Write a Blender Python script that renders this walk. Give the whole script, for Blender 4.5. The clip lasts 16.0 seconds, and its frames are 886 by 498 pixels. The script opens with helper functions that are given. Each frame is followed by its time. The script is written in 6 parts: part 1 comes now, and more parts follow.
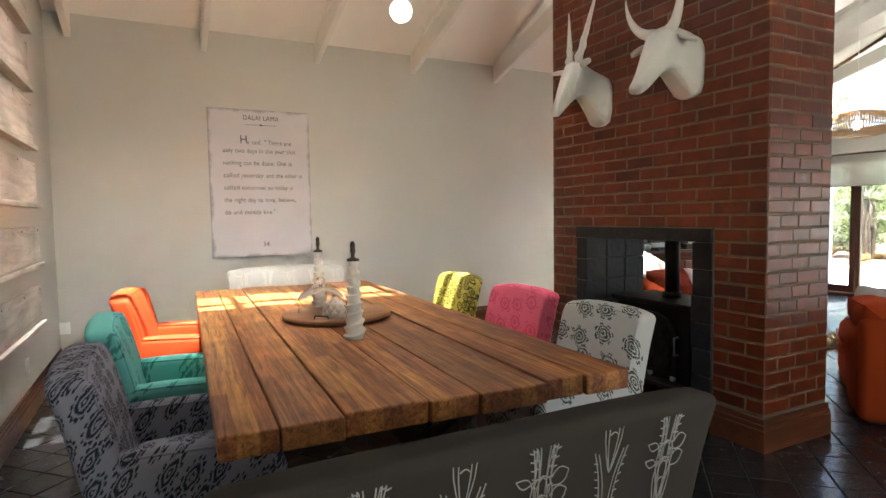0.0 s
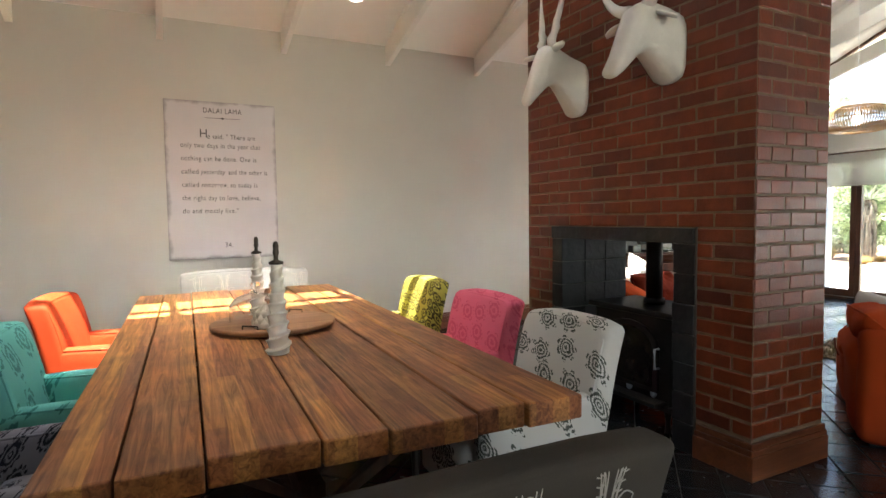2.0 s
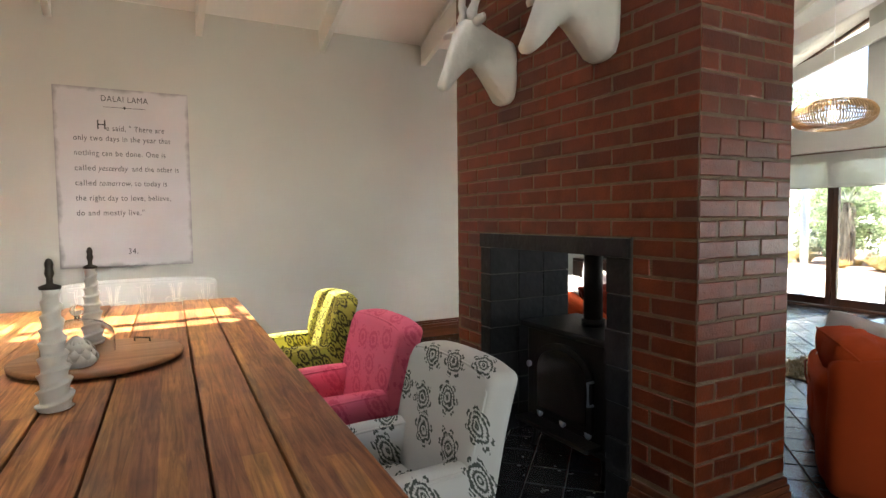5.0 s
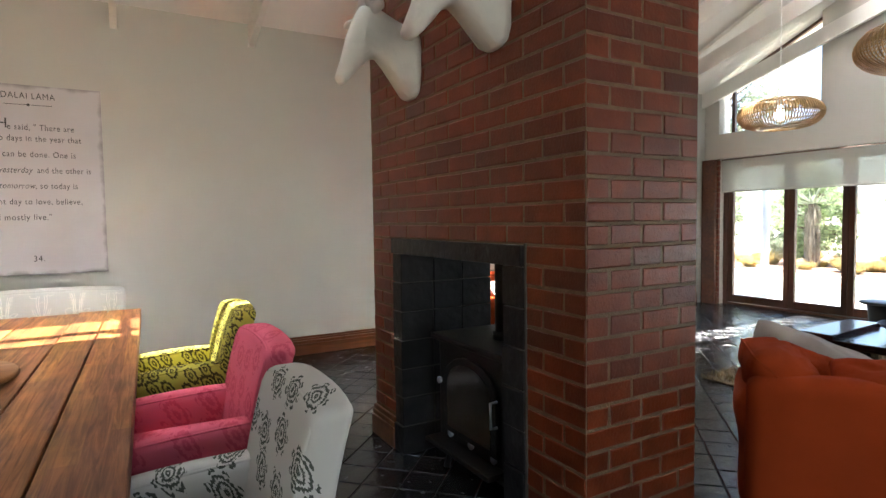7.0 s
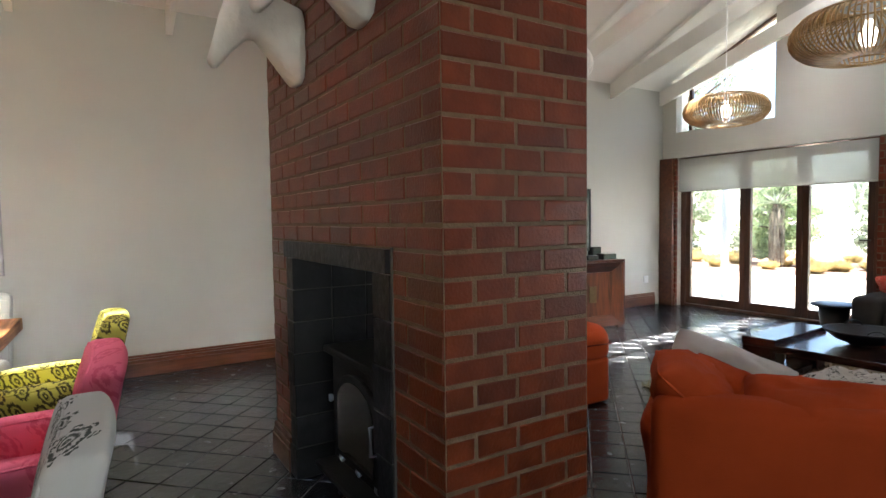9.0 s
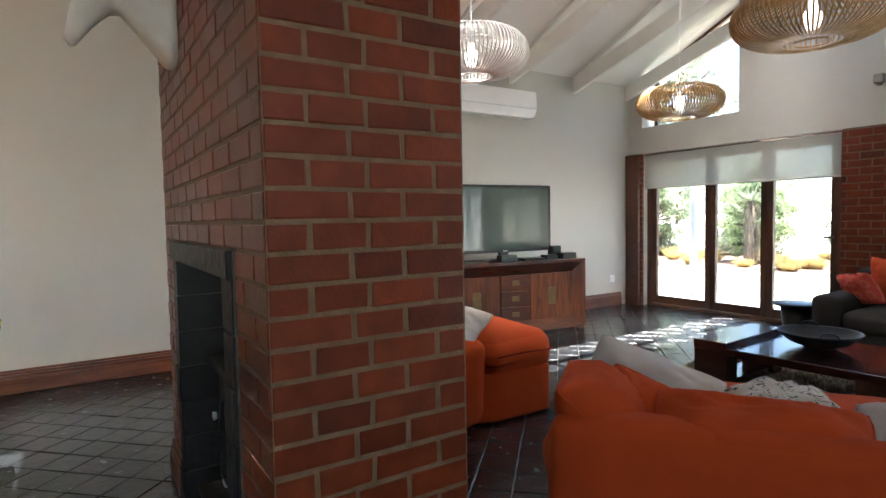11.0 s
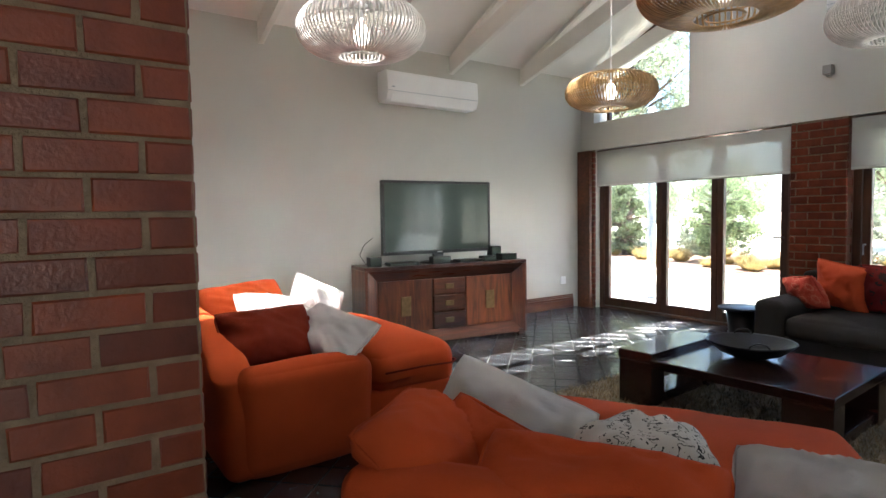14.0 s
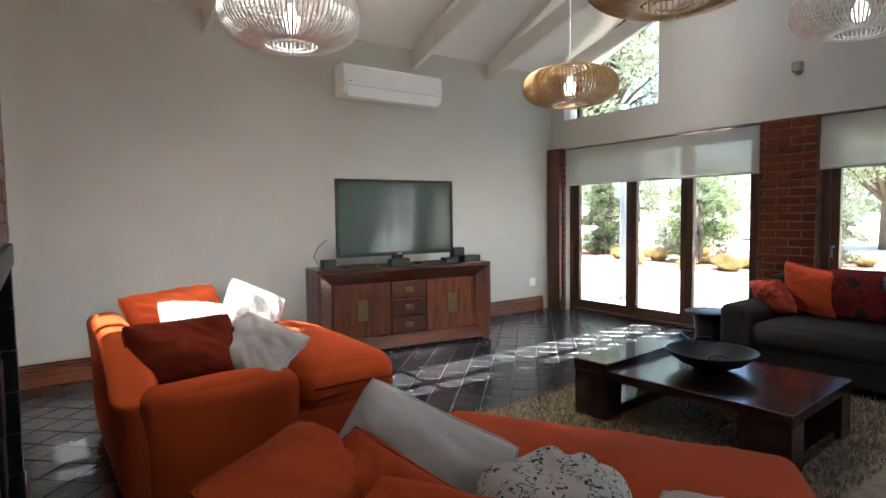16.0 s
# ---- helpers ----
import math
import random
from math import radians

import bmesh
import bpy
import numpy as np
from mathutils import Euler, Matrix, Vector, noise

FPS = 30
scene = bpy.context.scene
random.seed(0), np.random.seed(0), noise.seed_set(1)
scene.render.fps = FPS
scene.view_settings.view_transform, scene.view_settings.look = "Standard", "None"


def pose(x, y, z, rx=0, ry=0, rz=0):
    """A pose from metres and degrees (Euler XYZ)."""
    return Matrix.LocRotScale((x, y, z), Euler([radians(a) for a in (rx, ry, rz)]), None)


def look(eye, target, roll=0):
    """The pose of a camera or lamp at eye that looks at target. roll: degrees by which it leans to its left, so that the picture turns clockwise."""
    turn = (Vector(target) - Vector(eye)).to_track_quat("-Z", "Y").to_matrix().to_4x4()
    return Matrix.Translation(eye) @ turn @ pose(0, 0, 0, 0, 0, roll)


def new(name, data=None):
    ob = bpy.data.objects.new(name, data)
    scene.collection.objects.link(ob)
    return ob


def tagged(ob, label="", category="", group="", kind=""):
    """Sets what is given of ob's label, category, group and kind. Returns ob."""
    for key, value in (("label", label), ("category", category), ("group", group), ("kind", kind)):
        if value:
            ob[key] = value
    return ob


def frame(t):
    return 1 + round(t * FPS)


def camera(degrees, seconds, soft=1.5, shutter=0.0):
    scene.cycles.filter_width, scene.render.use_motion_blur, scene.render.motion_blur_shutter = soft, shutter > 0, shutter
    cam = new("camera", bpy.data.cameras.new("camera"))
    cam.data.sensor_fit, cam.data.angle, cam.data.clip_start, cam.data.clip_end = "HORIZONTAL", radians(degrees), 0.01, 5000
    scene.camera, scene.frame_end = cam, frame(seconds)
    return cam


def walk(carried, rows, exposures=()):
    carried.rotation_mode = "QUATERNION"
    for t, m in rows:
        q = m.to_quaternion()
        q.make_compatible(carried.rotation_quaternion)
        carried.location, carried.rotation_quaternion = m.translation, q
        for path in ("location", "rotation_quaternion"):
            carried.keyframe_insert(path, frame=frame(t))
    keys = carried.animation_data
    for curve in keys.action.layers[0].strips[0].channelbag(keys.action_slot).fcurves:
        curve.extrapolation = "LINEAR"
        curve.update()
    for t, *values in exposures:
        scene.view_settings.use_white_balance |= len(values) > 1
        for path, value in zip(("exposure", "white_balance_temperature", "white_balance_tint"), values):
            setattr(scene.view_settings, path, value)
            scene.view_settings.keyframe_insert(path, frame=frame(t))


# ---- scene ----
cam = camera(76.7, 16.0)
PATH = [
    (0, (0.155, 0.01, 1.362), (1.052, 1.794, 1.243), -0.9),
    (0.5, (0.243, 0.04, 1.355), (1.137, 1.825, 1.236), -1.0),
    (1, (0.335, 0.09, 1.348), (1.231, 1.874, 1.229), -0.9),
    (1.5, (0.445, 0.15, 1.342), (1.34, 1.935, 1.227), -0.8),
    (2, (0.556, 0.21, 1.336), (1.452, 1.994, 1.223), -0.8),
    (2.5, (0.664, 0.259, 1.351), (1.56, 2.043, 1.234), -0.8),
    (3, (0.795, 0.321, 1.34), (1.695, 2.103, 1.23), -0.7),
    (5.5, (1.372, 0.542, 1.364), (2.323, 2.298, 1.252), -0.7),
    (6, (1.503, 0.55, 1.365), (2.468, 2.298, 1.256), -0.8),
    (6.5, (1.643, 0.537, 1.365), (2.619, 2.28, 1.257), -0.8),
    (7, (1.758, 0.539, 1.363), (2.749, 2.273, 1.259), -0.8),
    (7.5, (1.878, 0.551, 1.359), (2.885, 2.276, 1.253), -0.7),
    (8, (2.011, 0.575, 1.361), (3.031, 2.291, 1.256), -0.7),
    (8.5, (2.142, 0.594, 1.359), (3.179, 2.301, 1.254), -0.8),
    (9, (2.279, 0.57, 1.36), (3.328, 2.269, 1.254), -0.8),
    (11.5, (2.881, 0.584, 1.339), (3.975, 2.255, 1.23), -1.0),
    (12, (3.006, 0.579, 1.335), (4.108, 2.245, 1.227), -0.9),
    (12.5, (3.119, 0.568, 1.326), (4.227, 2.229, 1.219), -0.9),
    (13, (3.231, 0.571, 1.325), (4.344, 2.229, 1.215), -0.9),
    (13.5, (3.364, 0.583, 1.324), (4.484, 2.236, 1.213), -0.9),
    (14, (3.473, 0.604, 1.327), (4.604, 2.249, 1.213), -0.9),
    (14.5, (3.557, 0.633, 1.335), (4.702, 2.269, 1.218), -0.9),
    (15, (3.662, 0.636, 1.341), (4.815, 2.266, 1.223), -0.8),
    (15.5, (3.761, 0.64, 1.355), (4.923, 2.263, 1.233), -0.8),
    (16, (3.831, 0.651, 1.351), (5.004, 2.266, 1.228), -0.8),
]
SUN_DIR = Vector((0.0, 0.20, -1.0)).normalized()
# the clip darkens and cools a little as the glazed doors come into view
TONE = [(0.0, 2.78, 6450, 10), (5.5, 2.64, 6250, 10), (9.0, 2.54, 6050, 10), (12.5, 2.54, 5950, 10), (16.0, 2.26, 5950, 10)]
walk(cam, [(t, look(eye, target, roll)) for t, eye, target, roll in PATH], TONE)

# ---- light ----
world = bpy.data.worlds.new("sky")
scene.world = world
world.use_nodes = True
wn = world.node_tree
sky = wn.nodes.new("ShaderNodeTexSky")
sky.sky_type, sky.sun_disc = "NISHITA", False
sky.sun_elevation, sky.sun_rotation = math.asin(-SUN_DIR.z), math.atan2(-SUN_DIR.x, -SUN_DIR.y)
wn.links.new(sky.outputs[0], wn.nodes["Background"].inputs[0])
wn.nodes["Background"].inputs[1].default_value = 0.12
sun = new("sun", bpy.data.lights.new("sun", "SUN"))
sun.data.energy, sun.data.angle, sun.data.color = 5.0, radians(0.5), (1.0, 0.94, 0.85)
sun.matrix_world = look((4, 4, 30), Vector((4, 4, 30)) + SUN_DIR)


def window_light(name, x, y, z, rx, rz, w, h, power, color=(0.93, 0.97, 1.0)):
    lamp = new(name, bpy.data.lights.new(name, "AREA"))
    lamp.data.shape, lamp.data.size, lamp.data.size_y = "RECTANGLE", w, h
    lamp.data.energy, lamp.data.color = power, color
    lamp.matrix_world = pose(x, y, z, rx, 0, rz)
    return lamp


# daylight in the tall window and the third pair of doors, both behind the camera
X_GLASS = 9.98
window_light("window_light_south", 1.57, -3.98, 1.3, 112, 0, 1.9, 2.1, 6.5, (1.0, 0.96, 0.90))
window_light("window_light_east", X_GLASS, -1.65, 1.1, 114, 90, 2.2, 1.9, 9)


# ---- materials ----
def mat(name, base, rough=0.6, metal=0.0, vary=0.12, scale=6.0, bump=0.0, bump_scale=60.0, spec=0.5, sheen=0.0, coat=0.0, rand=0.0):
    """A Principled material with colour variation at two scales and a fine relief, in the object's own metres."""
    m = bpy.data.materials.new(name)
    m.use_nodes = True
    t = m.node_tree
    n, k = t.nodes, t.links
    b = n["Principled BSDF"]
    b.inputs["Roughness"].default_value, b.inputs["Metallic"].default_value = rough, metal
    b.inputs["Specular IOR Level"].default_value = spec
    b.inputs["Sheen Weight"].default_value, b.inputs["Coat Weight"].default_value = sheen, coat
    geo = n.new("ShaderNodeNewGeometry")
    mix = n.new("ShaderNodeMixRGB")
    mix.blend_type = "MULTIPLY"
    mix.inputs[0].default_value = 1.0
    mix.inputs[1].default_value = (*base, 1)
    big = n.new("ShaderNodeTexNoise")
    big.inputs["Scale"].default_value, big.inputs["Detail"].default_value = scale, 6
    ramp = n.new("ShaderNodeMapRange")
    ramp.inputs[1].default_value, ramp.inputs[2].default_value = 0.3, 0.7
    ramp.inputs[3].default_value, ramp.inputs[4].default_value = 1 - vary, 1 + vary
    k.new(geo.outputs["Position"], big.inputs["Vector"])
    k.new(big.outputs[0], ramp.inputs[0])
    factor = ramp.outputs[0]
    if rand:
        info = n.new("ShaderNodeObjectInfo")
        rr = n.new("ShaderNodeMapRange")
        rr.inputs[3].default_value, rr.inputs[4].default_value = 1 - rand, 1 + rand
        k.new(info.outputs["Random"], rr.inputs[0])
        mul = n.new("ShaderNodeMath")
        mul.operation = "MULTIPLY"
        k.new(factor, mul.inputs[0])
        k.new(rr.outputs[0], mul.inputs[1])
        isl = n.new("ShaderNodeMapRange")
        isl.inputs[3].default_value, isl.inputs[4].default_value = 1 - rand, 1 + rand
        k.new(geo.outputs["Random Per Island"], isl.inputs[0])
        mul2 = n.new("ShaderNodeMath")
        mul2.operation = "MULTIPLY"
        k.new(mul.outputs[0], mul2.inputs[0])
        k.new(isl.outputs[0], mul2.inputs[1])
        factor = mul2.outputs[0]
    comb = n.new("ShaderNodeCombineColor")
    for i in range(3):
        k.new(factor, comb.inputs[i])
    k.new(comb.outputs[0], mix.inputs[2])
    k.new(mix.outputs[0], b.inputs["Base Color"])
    rmap = n.new("ShaderNodeMapRange")
    rmap.inputs[3].default_value, rmap.inputs[4].default_value = max(0.02, rough - 0.1), min(1, rough + 0.1)
    fine = n.new("ShaderNodeTexNoise")
    fine.inputs["Scale"].default_value, fine.inputs["Detail"].default_value = bump_scale, 4
    k.new(geo.outputs["Position"], fine.inputs["Vector"])
    k.new(fine.outputs[0], rmap.inputs[0])
    k.new(rmap.outputs[0], b.inputs["Roughness"])
    if bump:
        bp = n.new("ShaderNodeBump")
        bp.inputs["Strength"].default_value, bp.inputs["Distance"].default_value = bump, 0.01
        k.new(fine.outputs[0], bp.inputs["Height"])
        k.new(bp.outputs[0], b.inputs["Normal"])
    return m


def glass(name, rough=0.0, color=(1, 1, 1)):
    m = bpy.data.materials.new(name)
    m.use_nodes = True
    b = m.node_tree.nodes["Principled BSDF"]
    b.inputs["Base Color"].default_value = (*color, 1)
    b.inputs["Transmission Weight"].default_value, b.inputs["Roughness"].default_value = 1.0, rough
    b.inputs["IOR"].default_value = 1.45
    return m


def glow(name, color, power):
    m = bpy.data.materials.new(name)
    m.use_nodes = True
    b = m.node_tree.nodes["Principled BSDF"]
    b.inputs["Base Color"].default_value = (*color, 1)
    b.inputs["Emission Color"].default_value, b.inputs["Emission Strength"].default_value = (*color, 1), power
    return m


def grained(name, dark, light, axis=1, rough=0.45, stretch=14.0, bump=0.25, rand=0.2, scale=1.6, coat=0.0, patch=(1.7, 0.7, 1.25), ramp_ends=(0.32, 0.68)):
    """Wood: long streaks along one of the object's own axes, with rings and knots."""
    m = bpy.data.materials.new(name)
    m.use_nodes = True
    t = m.node_tree
    n, k = t.nodes, t.links
    b = n["Principled BSDF"]
    b.inputs["Coat Weight"].default_value = coat
    tex = n.new("ShaderNodeTexCoord")
    info = n.new("ShaderNodeObjectInfo")
    mp = n.new("ShaderNodeMapping")
    s = [stretch] * 3
    s[axis] = 1.0
    mp.inputs["Scale"].default_value = s
    add = n.new("ShaderNodeVectorMath")
    add.operation = "MULTIPLY_ADD"
    cmb = n.new("ShaderNodeCombineXYZ")
    for i in range(3):
        k.new(info.outputs["Random"], cmb.inputs[i])
    k.new(cmb.outputs[0], add.inputs[0])
    add.inputs[1].default_value = (17, 23, 31)
    k.new(tex.outputs["Object"], add.inputs[2])
    k.new(add.outputs[0], mp.inputs["Vector"])
    n1 = n.new("ShaderNodeTexNoise")
    n1.inputs["Scale"].default_value, n1.inputs["Detail"].default_value, n1.inputs["Distortion"].default_value = scale, 8, 0.9
    n1.inputs["Roughness"].default_value = 0.65
    k.new(mp.outputs[0], n1.inputs["Vector"])
    ramp = n.new("ShaderNodeValToRGB")
    ramp.color_ramp.elements[0].position, ramp.color_ramp.elements[1].position = ramp_ends
    ramp.color_ramp.elements[0].color, ramp.color_ramp.elements[1].color = (*dark, 1), (*light, 1)
    k.new(n1.outputs[0], ramp.inputs[0])
    n2 = n.new("ShaderNodeTexNoise")
    n2.inputs["Scale"].default_value, n2.inputs["Detail"].default_value = patch[0], 3
    k.new(add.outputs[0], n2.inputs["Vector"])
    mr = n.new("ShaderNodeMapRange")
    mr.inputs[1].default_value, mr.inputs[2].default_value = 0.3, 0.7
    mr.inputs[3].default_value, mr.inputs[4].default_value = patch[1:]
    k.new(n2.outputs[0], mr.inputs[0])
    rr = n.new("ShaderNodeMapRange")
    rr.inputs[3].default_value, rr.inputs[4].default_value = 1 - rand, 1 + rand
    k.new(info.outputs["Random"], rr.inputs[0])
    mul = n.new("ShaderNodeMath")
    mul.operation = "MULTIPLY"
    k.new(mr.outputs[0], mul.inputs[0])
    k.new(rr.outputs[0], mul.inputs[1])
    hsv = n.new("ShaderNodeHueSaturation")
    k.new(mul.outputs[0], hsv.inputs["Value"])
    k.new(ramp.outputs[0], hsv.inputs["Color"])
    k.new(hsv.outputs[0], b.inputs["Base Color"])
    rm = n.new("ShaderNodeMapRange")
    rm.inputs[3].default_value, rm.inputs[4].default_value = rough + 0.12, max(0.05, rough - 0.12)
    k.new(n1.outputs[0], rm.inputs[0])
    k.new(rm.outputs[0], b.inputs["Roughness"])
    bp = n.new("ShaderNodeBump")
    bp.inputs["Strength"].default_value, bp.inputs["Distance"].default_value = bump, 0.004
    k.new(n1.outputs[0], bp.inputs["Height"])
    k.new(bp.outputs[0], b.inputs["Normal"])
    return m


def brick_mat(name, dark, light):
    """Glazed red brick: one tone a brick, smoky patches, a pitted and partly shiny face."""
    m = mat(name, light, 0.27, vary=0.25, scale=11, bump=0.22, bump_scale=95, rand=0.1, spec=0.35)
    t = m.node_tree
    n, k = t.nodes, t.links
    b = n["Principled BSDF"]
    info = n.new("ShaderNodeObjectInfo")
    geo = n.new("ShaderNodeNewGeometry")
    tone = n.new("ShaderNodeMath")
    tone.operation = "ADD"
    k.new(info.outputs["Random"], tone.inputs[0])
    k.new(geo.outputs["Random Per Island"], tone.inputs[1])
    fr = n.new("ShaderNodeMath")
    fr.operation = "FRACT"
    k.new(tone.outputs[0], fr.inputs[0])
    ramp = n.new("ShaderNodeValToRGB")
    e = ramp.color_ramp.elements
    e[0].position, e[0].color = 0.0, (*dark, 1)
    e[1].position, e[1].color = 0.20, (*light, 1)
    f = ramp.color_ramp.elements.new(0.9)
    f.color = (light[0] * 1.15, light[1] * 1.25, light[2] * 1.3, 1)
    k.new(fr.outputs[0], ramp.inputs[0])
    mix = [q for q in n if q.bl_idname == "ShaderNodeMixRGB"][0]
    k.new(ramp.outputs[0], mix.inputs[1])
    # smoky purple glaze in patches, shiny and pitted; the red faces are duller
    patch = n.new("ShaderNodeTexNoise")
    patch.inputs["Scale"].default_value, patch.inputs["Detail"].default_value = 4.0, 2
    k.new(geo.outputs["Position"], patch.inputs["Vector"])
    shift = n.new("ShaderNodeMath")
    shift.operation = "MULTIPLY_ADD"
    k.new(fr.outputs[0], shift.inputs[0])
    shift.inputs[1].default_value = -0.22
    k.new(patch.outputs[0], shift.inputs[2])
    glaze = n.new("ShaderNodeMapRange")
    glaze.inputs[1].default_value, glaze.inputs[2].default_value = 0.36, 0.68
    k.new(shift.outputs[0], glaze.inputs[0])
    tint = n.new("ShaderNodeMixRGB")
    tint.inputs[2].default_value = (0.052, 0.020, 0.017, 1)
    half = n.new("ShaderNodeMath")
    half.operation = "MULTIPLY"
    half.inputs[1].default_value = 0.12
    k.new(glaze.outputs[0], half.inputs[0])
    k.new(half.outputs[0], tint.inputs[0])
    k.new(mix.outputs[0], tint.inputs[1])
    k.new(tint.outputs[0], b.inputs["Base Color"])
    gloss = n.new("ShaderNodeMapRange")
    gloss.inputs[3].default_value, gloss.inputs[4].default_value = 0.38, 0.28
    k.new(glaze.outputs[0], gloss.inputs[0])
    k.new(gloss.outputs[0], b.inputs["Roughness"])
    return m


def strip_tones(m, width, length, low, high):
    """Old timber made up of narrow strips: each strip of a plank has a tone of its own."""
    t = m.node_tree
    n, k = t.nodes, t.links
    hsv = [q for q in n if q.bl_idname == "ShaderNodeHueSaturation"][0]
    old = hsv.inputs["Value"].links[0].from_socket
    tex, info, sep = n.new("ShaderNodeTexCoord"), n.new("ShaderNodeObjectInfo"), n.new("ShaderNodeSeparateXYZ")
    k.new(tex.outputs["Object"], sep.inputs[0])
    def op(kind, a, c):
        q = n.new("ShaderNodeMath")
        q.operation = kind
        for i, v in enumerate((a, c)):
            if isinstance(v, (int, float)):
                q.inputs[i].default_value = v
            else:
                k.new(v, q.inputs[i])
        return q.outputs[0]
    row = op("FLOOR", op("DIVIDE", sep.outputs[0], width), 0)
    col = op("FLOOR", op("ADD", op("DIVIDE", sep.outputs[1], length), op("MULTIPLY", row, 0.37)), 0)
    cmb = n.new("ShaderNodeCombineXYZ")
    k.new(row, cmb.inputs[0])
    k.new(col, cmb.inputs[1])
    k.new(info.outputs["Random"], cmb.inputs[2])
    wn_ = n.new("ShaderNodeTexWhiteNoise")
    k.new(cmb.outputs[0], wn_.inputs["Vector"])
    mr = n.new("ShaderNodeMapRange")
    mr.inputs[3].default_value, mr.inputs[4].default_value = low, high
    k.new(wn_.outputs["Value"], mr.inputs[0])
    k.new(op("MULTIPLY", old, mr.outputs[0]), hsv.inputs["Value"])
    hue = n.new("ShaderNodeMapRange")
    hue.inputs[3].default_value, hue.inputs[4].default_value = 0.487, 0.509
    k.new(wn_.outputs["Value"], hue.inputs[0])
    k.new(hue.outputs[0], hsv.inputs["Hue"])
    return m


M = {}
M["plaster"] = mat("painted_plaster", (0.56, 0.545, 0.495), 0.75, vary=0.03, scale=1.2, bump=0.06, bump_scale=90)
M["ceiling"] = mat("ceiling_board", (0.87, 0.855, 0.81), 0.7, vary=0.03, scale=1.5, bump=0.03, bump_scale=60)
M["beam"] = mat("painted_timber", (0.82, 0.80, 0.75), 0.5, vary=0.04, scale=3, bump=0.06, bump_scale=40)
M["brick"] = brick_mat("glazed_brick", (0.080, 0.0155, 0.0062), (0.130, 0.0225, 0.0058))
M["mortar"] = mat("mortar", (0.155, 0.108, 0.066), 0.9, vary=0.2, scale=20, bump=0.5, bump_scale=120)
M["slate"] = mat("slate_tile", (0.020, 0.021, 0.023), 0.24, vary=0.3, scale=7, bump=0.42, bump_scale=14, rand=0.25, coat=0.1)
M["grout"] = mat("grout", (0.065, 0.060, 0.053), 0.85, vary=0.25, scale=8, bump=0.2)
M["hearth"] = mat("black_slate_tile", (0.015, 0.015, 0.016), 0.45, spec=0.22, vary=0.3, scale=9, bump=0.5, bump_scale=22, rand=0.25)
M["iron"] = mat("cast_iron", (0.018, 0.017, 0.016), 0.45, metal=0.6, vary=0.2, scale=12, bump=0.2, bump_scale=80)
M["skirting"] = grained("stained_skirting", (0.075, 0.022, 0.010), (0.17, 0.055, 0.022), 0, 0.32, bump=0.1)
M["darkwood"] = grained("stained_frame_wood", (0.055, 0.020, 0.010), (0.115, 0.042, 0.02), 2, 0.38, bump=0.15)
M["table"] = grained("old_oregon_pine", (0.17, 0.060, 0.016), (0.47, 0.195, 0.056), 1, 0.5, stretch=20, bump=0.35, rand=0.22, scale=2.6, patch=(5.5, 0.72, 1.18), ramp_ends=(0.36, 0.62))
strip_tones(M["table"], 0.062, 0.85, 0.72, 1.25)
M["tabledark"] = grained("table_base_wood", (0.045, 0.018, 0.008), (0.12, 0.05, 0.02), 2, 0.5, bump=0.4)
M["lazy"] = grained("turned_wood", (0.16, 0.07, 0.028), (0.33, 0.16, 0.065), 0, 0.45, stretch=8, bump=0.2)
M["ceramic"] = mat("white_ceramic", (0.74, 0.71, 0.64), 0.3, vary=0.06, scale=14, bump=0.05)
M["bronze"] = mat("dark_bronze", (0.06, 0.05, 0.04), 0.4, metal=0.8, vary=0.2, scale=30)
M["papier"] = mat("white_papier_mache", (0.66, 0.655, 0.63), 0.6, vary=0.06, scale=8, bump=0.7, bump_scale=26)
M["glass"] = glass("clear_glass")
M["white"] = mat("white_plastic", (0.88, 0.88, 0.87), 0.35, vary=0.02, scale=4)
M["black"] = mat("black_plastic", (0.012, 0.012, 0.013), 0.35, vary=0.1, scale=10)
M["grey_metal"] = mat("grey_painted_metal", (0.30, 0.34, 0.40), 0.45, vary=0.06, scale=4)
M["orange"] = mat("orange_linen", (0.38, 0.054, 0.0115), 0.9, vary=0.10, scale=3.5, bump=0.25, bump_scale=220, spec=0.15)
# rust red, with the shade on the daybed cushions darkened into its base
M["rust"] = mat("shaded_rust_linen", (0.14, 0.016, 0.006), 0.9, vary=0.12, scale=5, bump=0.25, bump_scale=220, spec=0.15)
M["greysofa"] = mat("charcoal_fabric", (0.036, 0.031, 0.028), 0.9, vary=0.12, scale=5, bump=0.3, bump_scale=200, spec=0.2)
M["grass"] = mat("dry_lawn", (0.62, 0.58, 0.42), 0.95, vary=0.25, scale=0.8, bump=0.6, bump_scale=30)
M["bed"] = mat("red_gravel_bed", (0.34, 0.22, 0.15), 0.95, vary=0.3, scale=3, bump=0.6, bump_scale=40)


# ---- building helpers ----
def part(name, bm, material, parent=None, label="", smooth=False):
    """Links a bmesh as one mesh object under a thing or a part."""
    me = bpy.data.meshes.new(name)
    bmesh.ops.recalc_face_normals(bm, faces=bm.faces)
    bm.to_mesh(me)
    bm.free()
    me.materials.append(material)
    if smooth:
        for p in me.polygons:
            p.use_smooth = True
    ob = new(name, me)
    ob.parent = parent
    if label:
        ob["label"] = label
    return ob


def thing(name, label, category, m=None, group="", kind=""):
    """An Empty at the base of a thing, which parents its parts."""
    ob = new(name)
    ob.empty_display_size = 0.1
    ob.matrix_basis = m if m is not None else Matrix()
    return tagged(ob, label, category, group, kind)


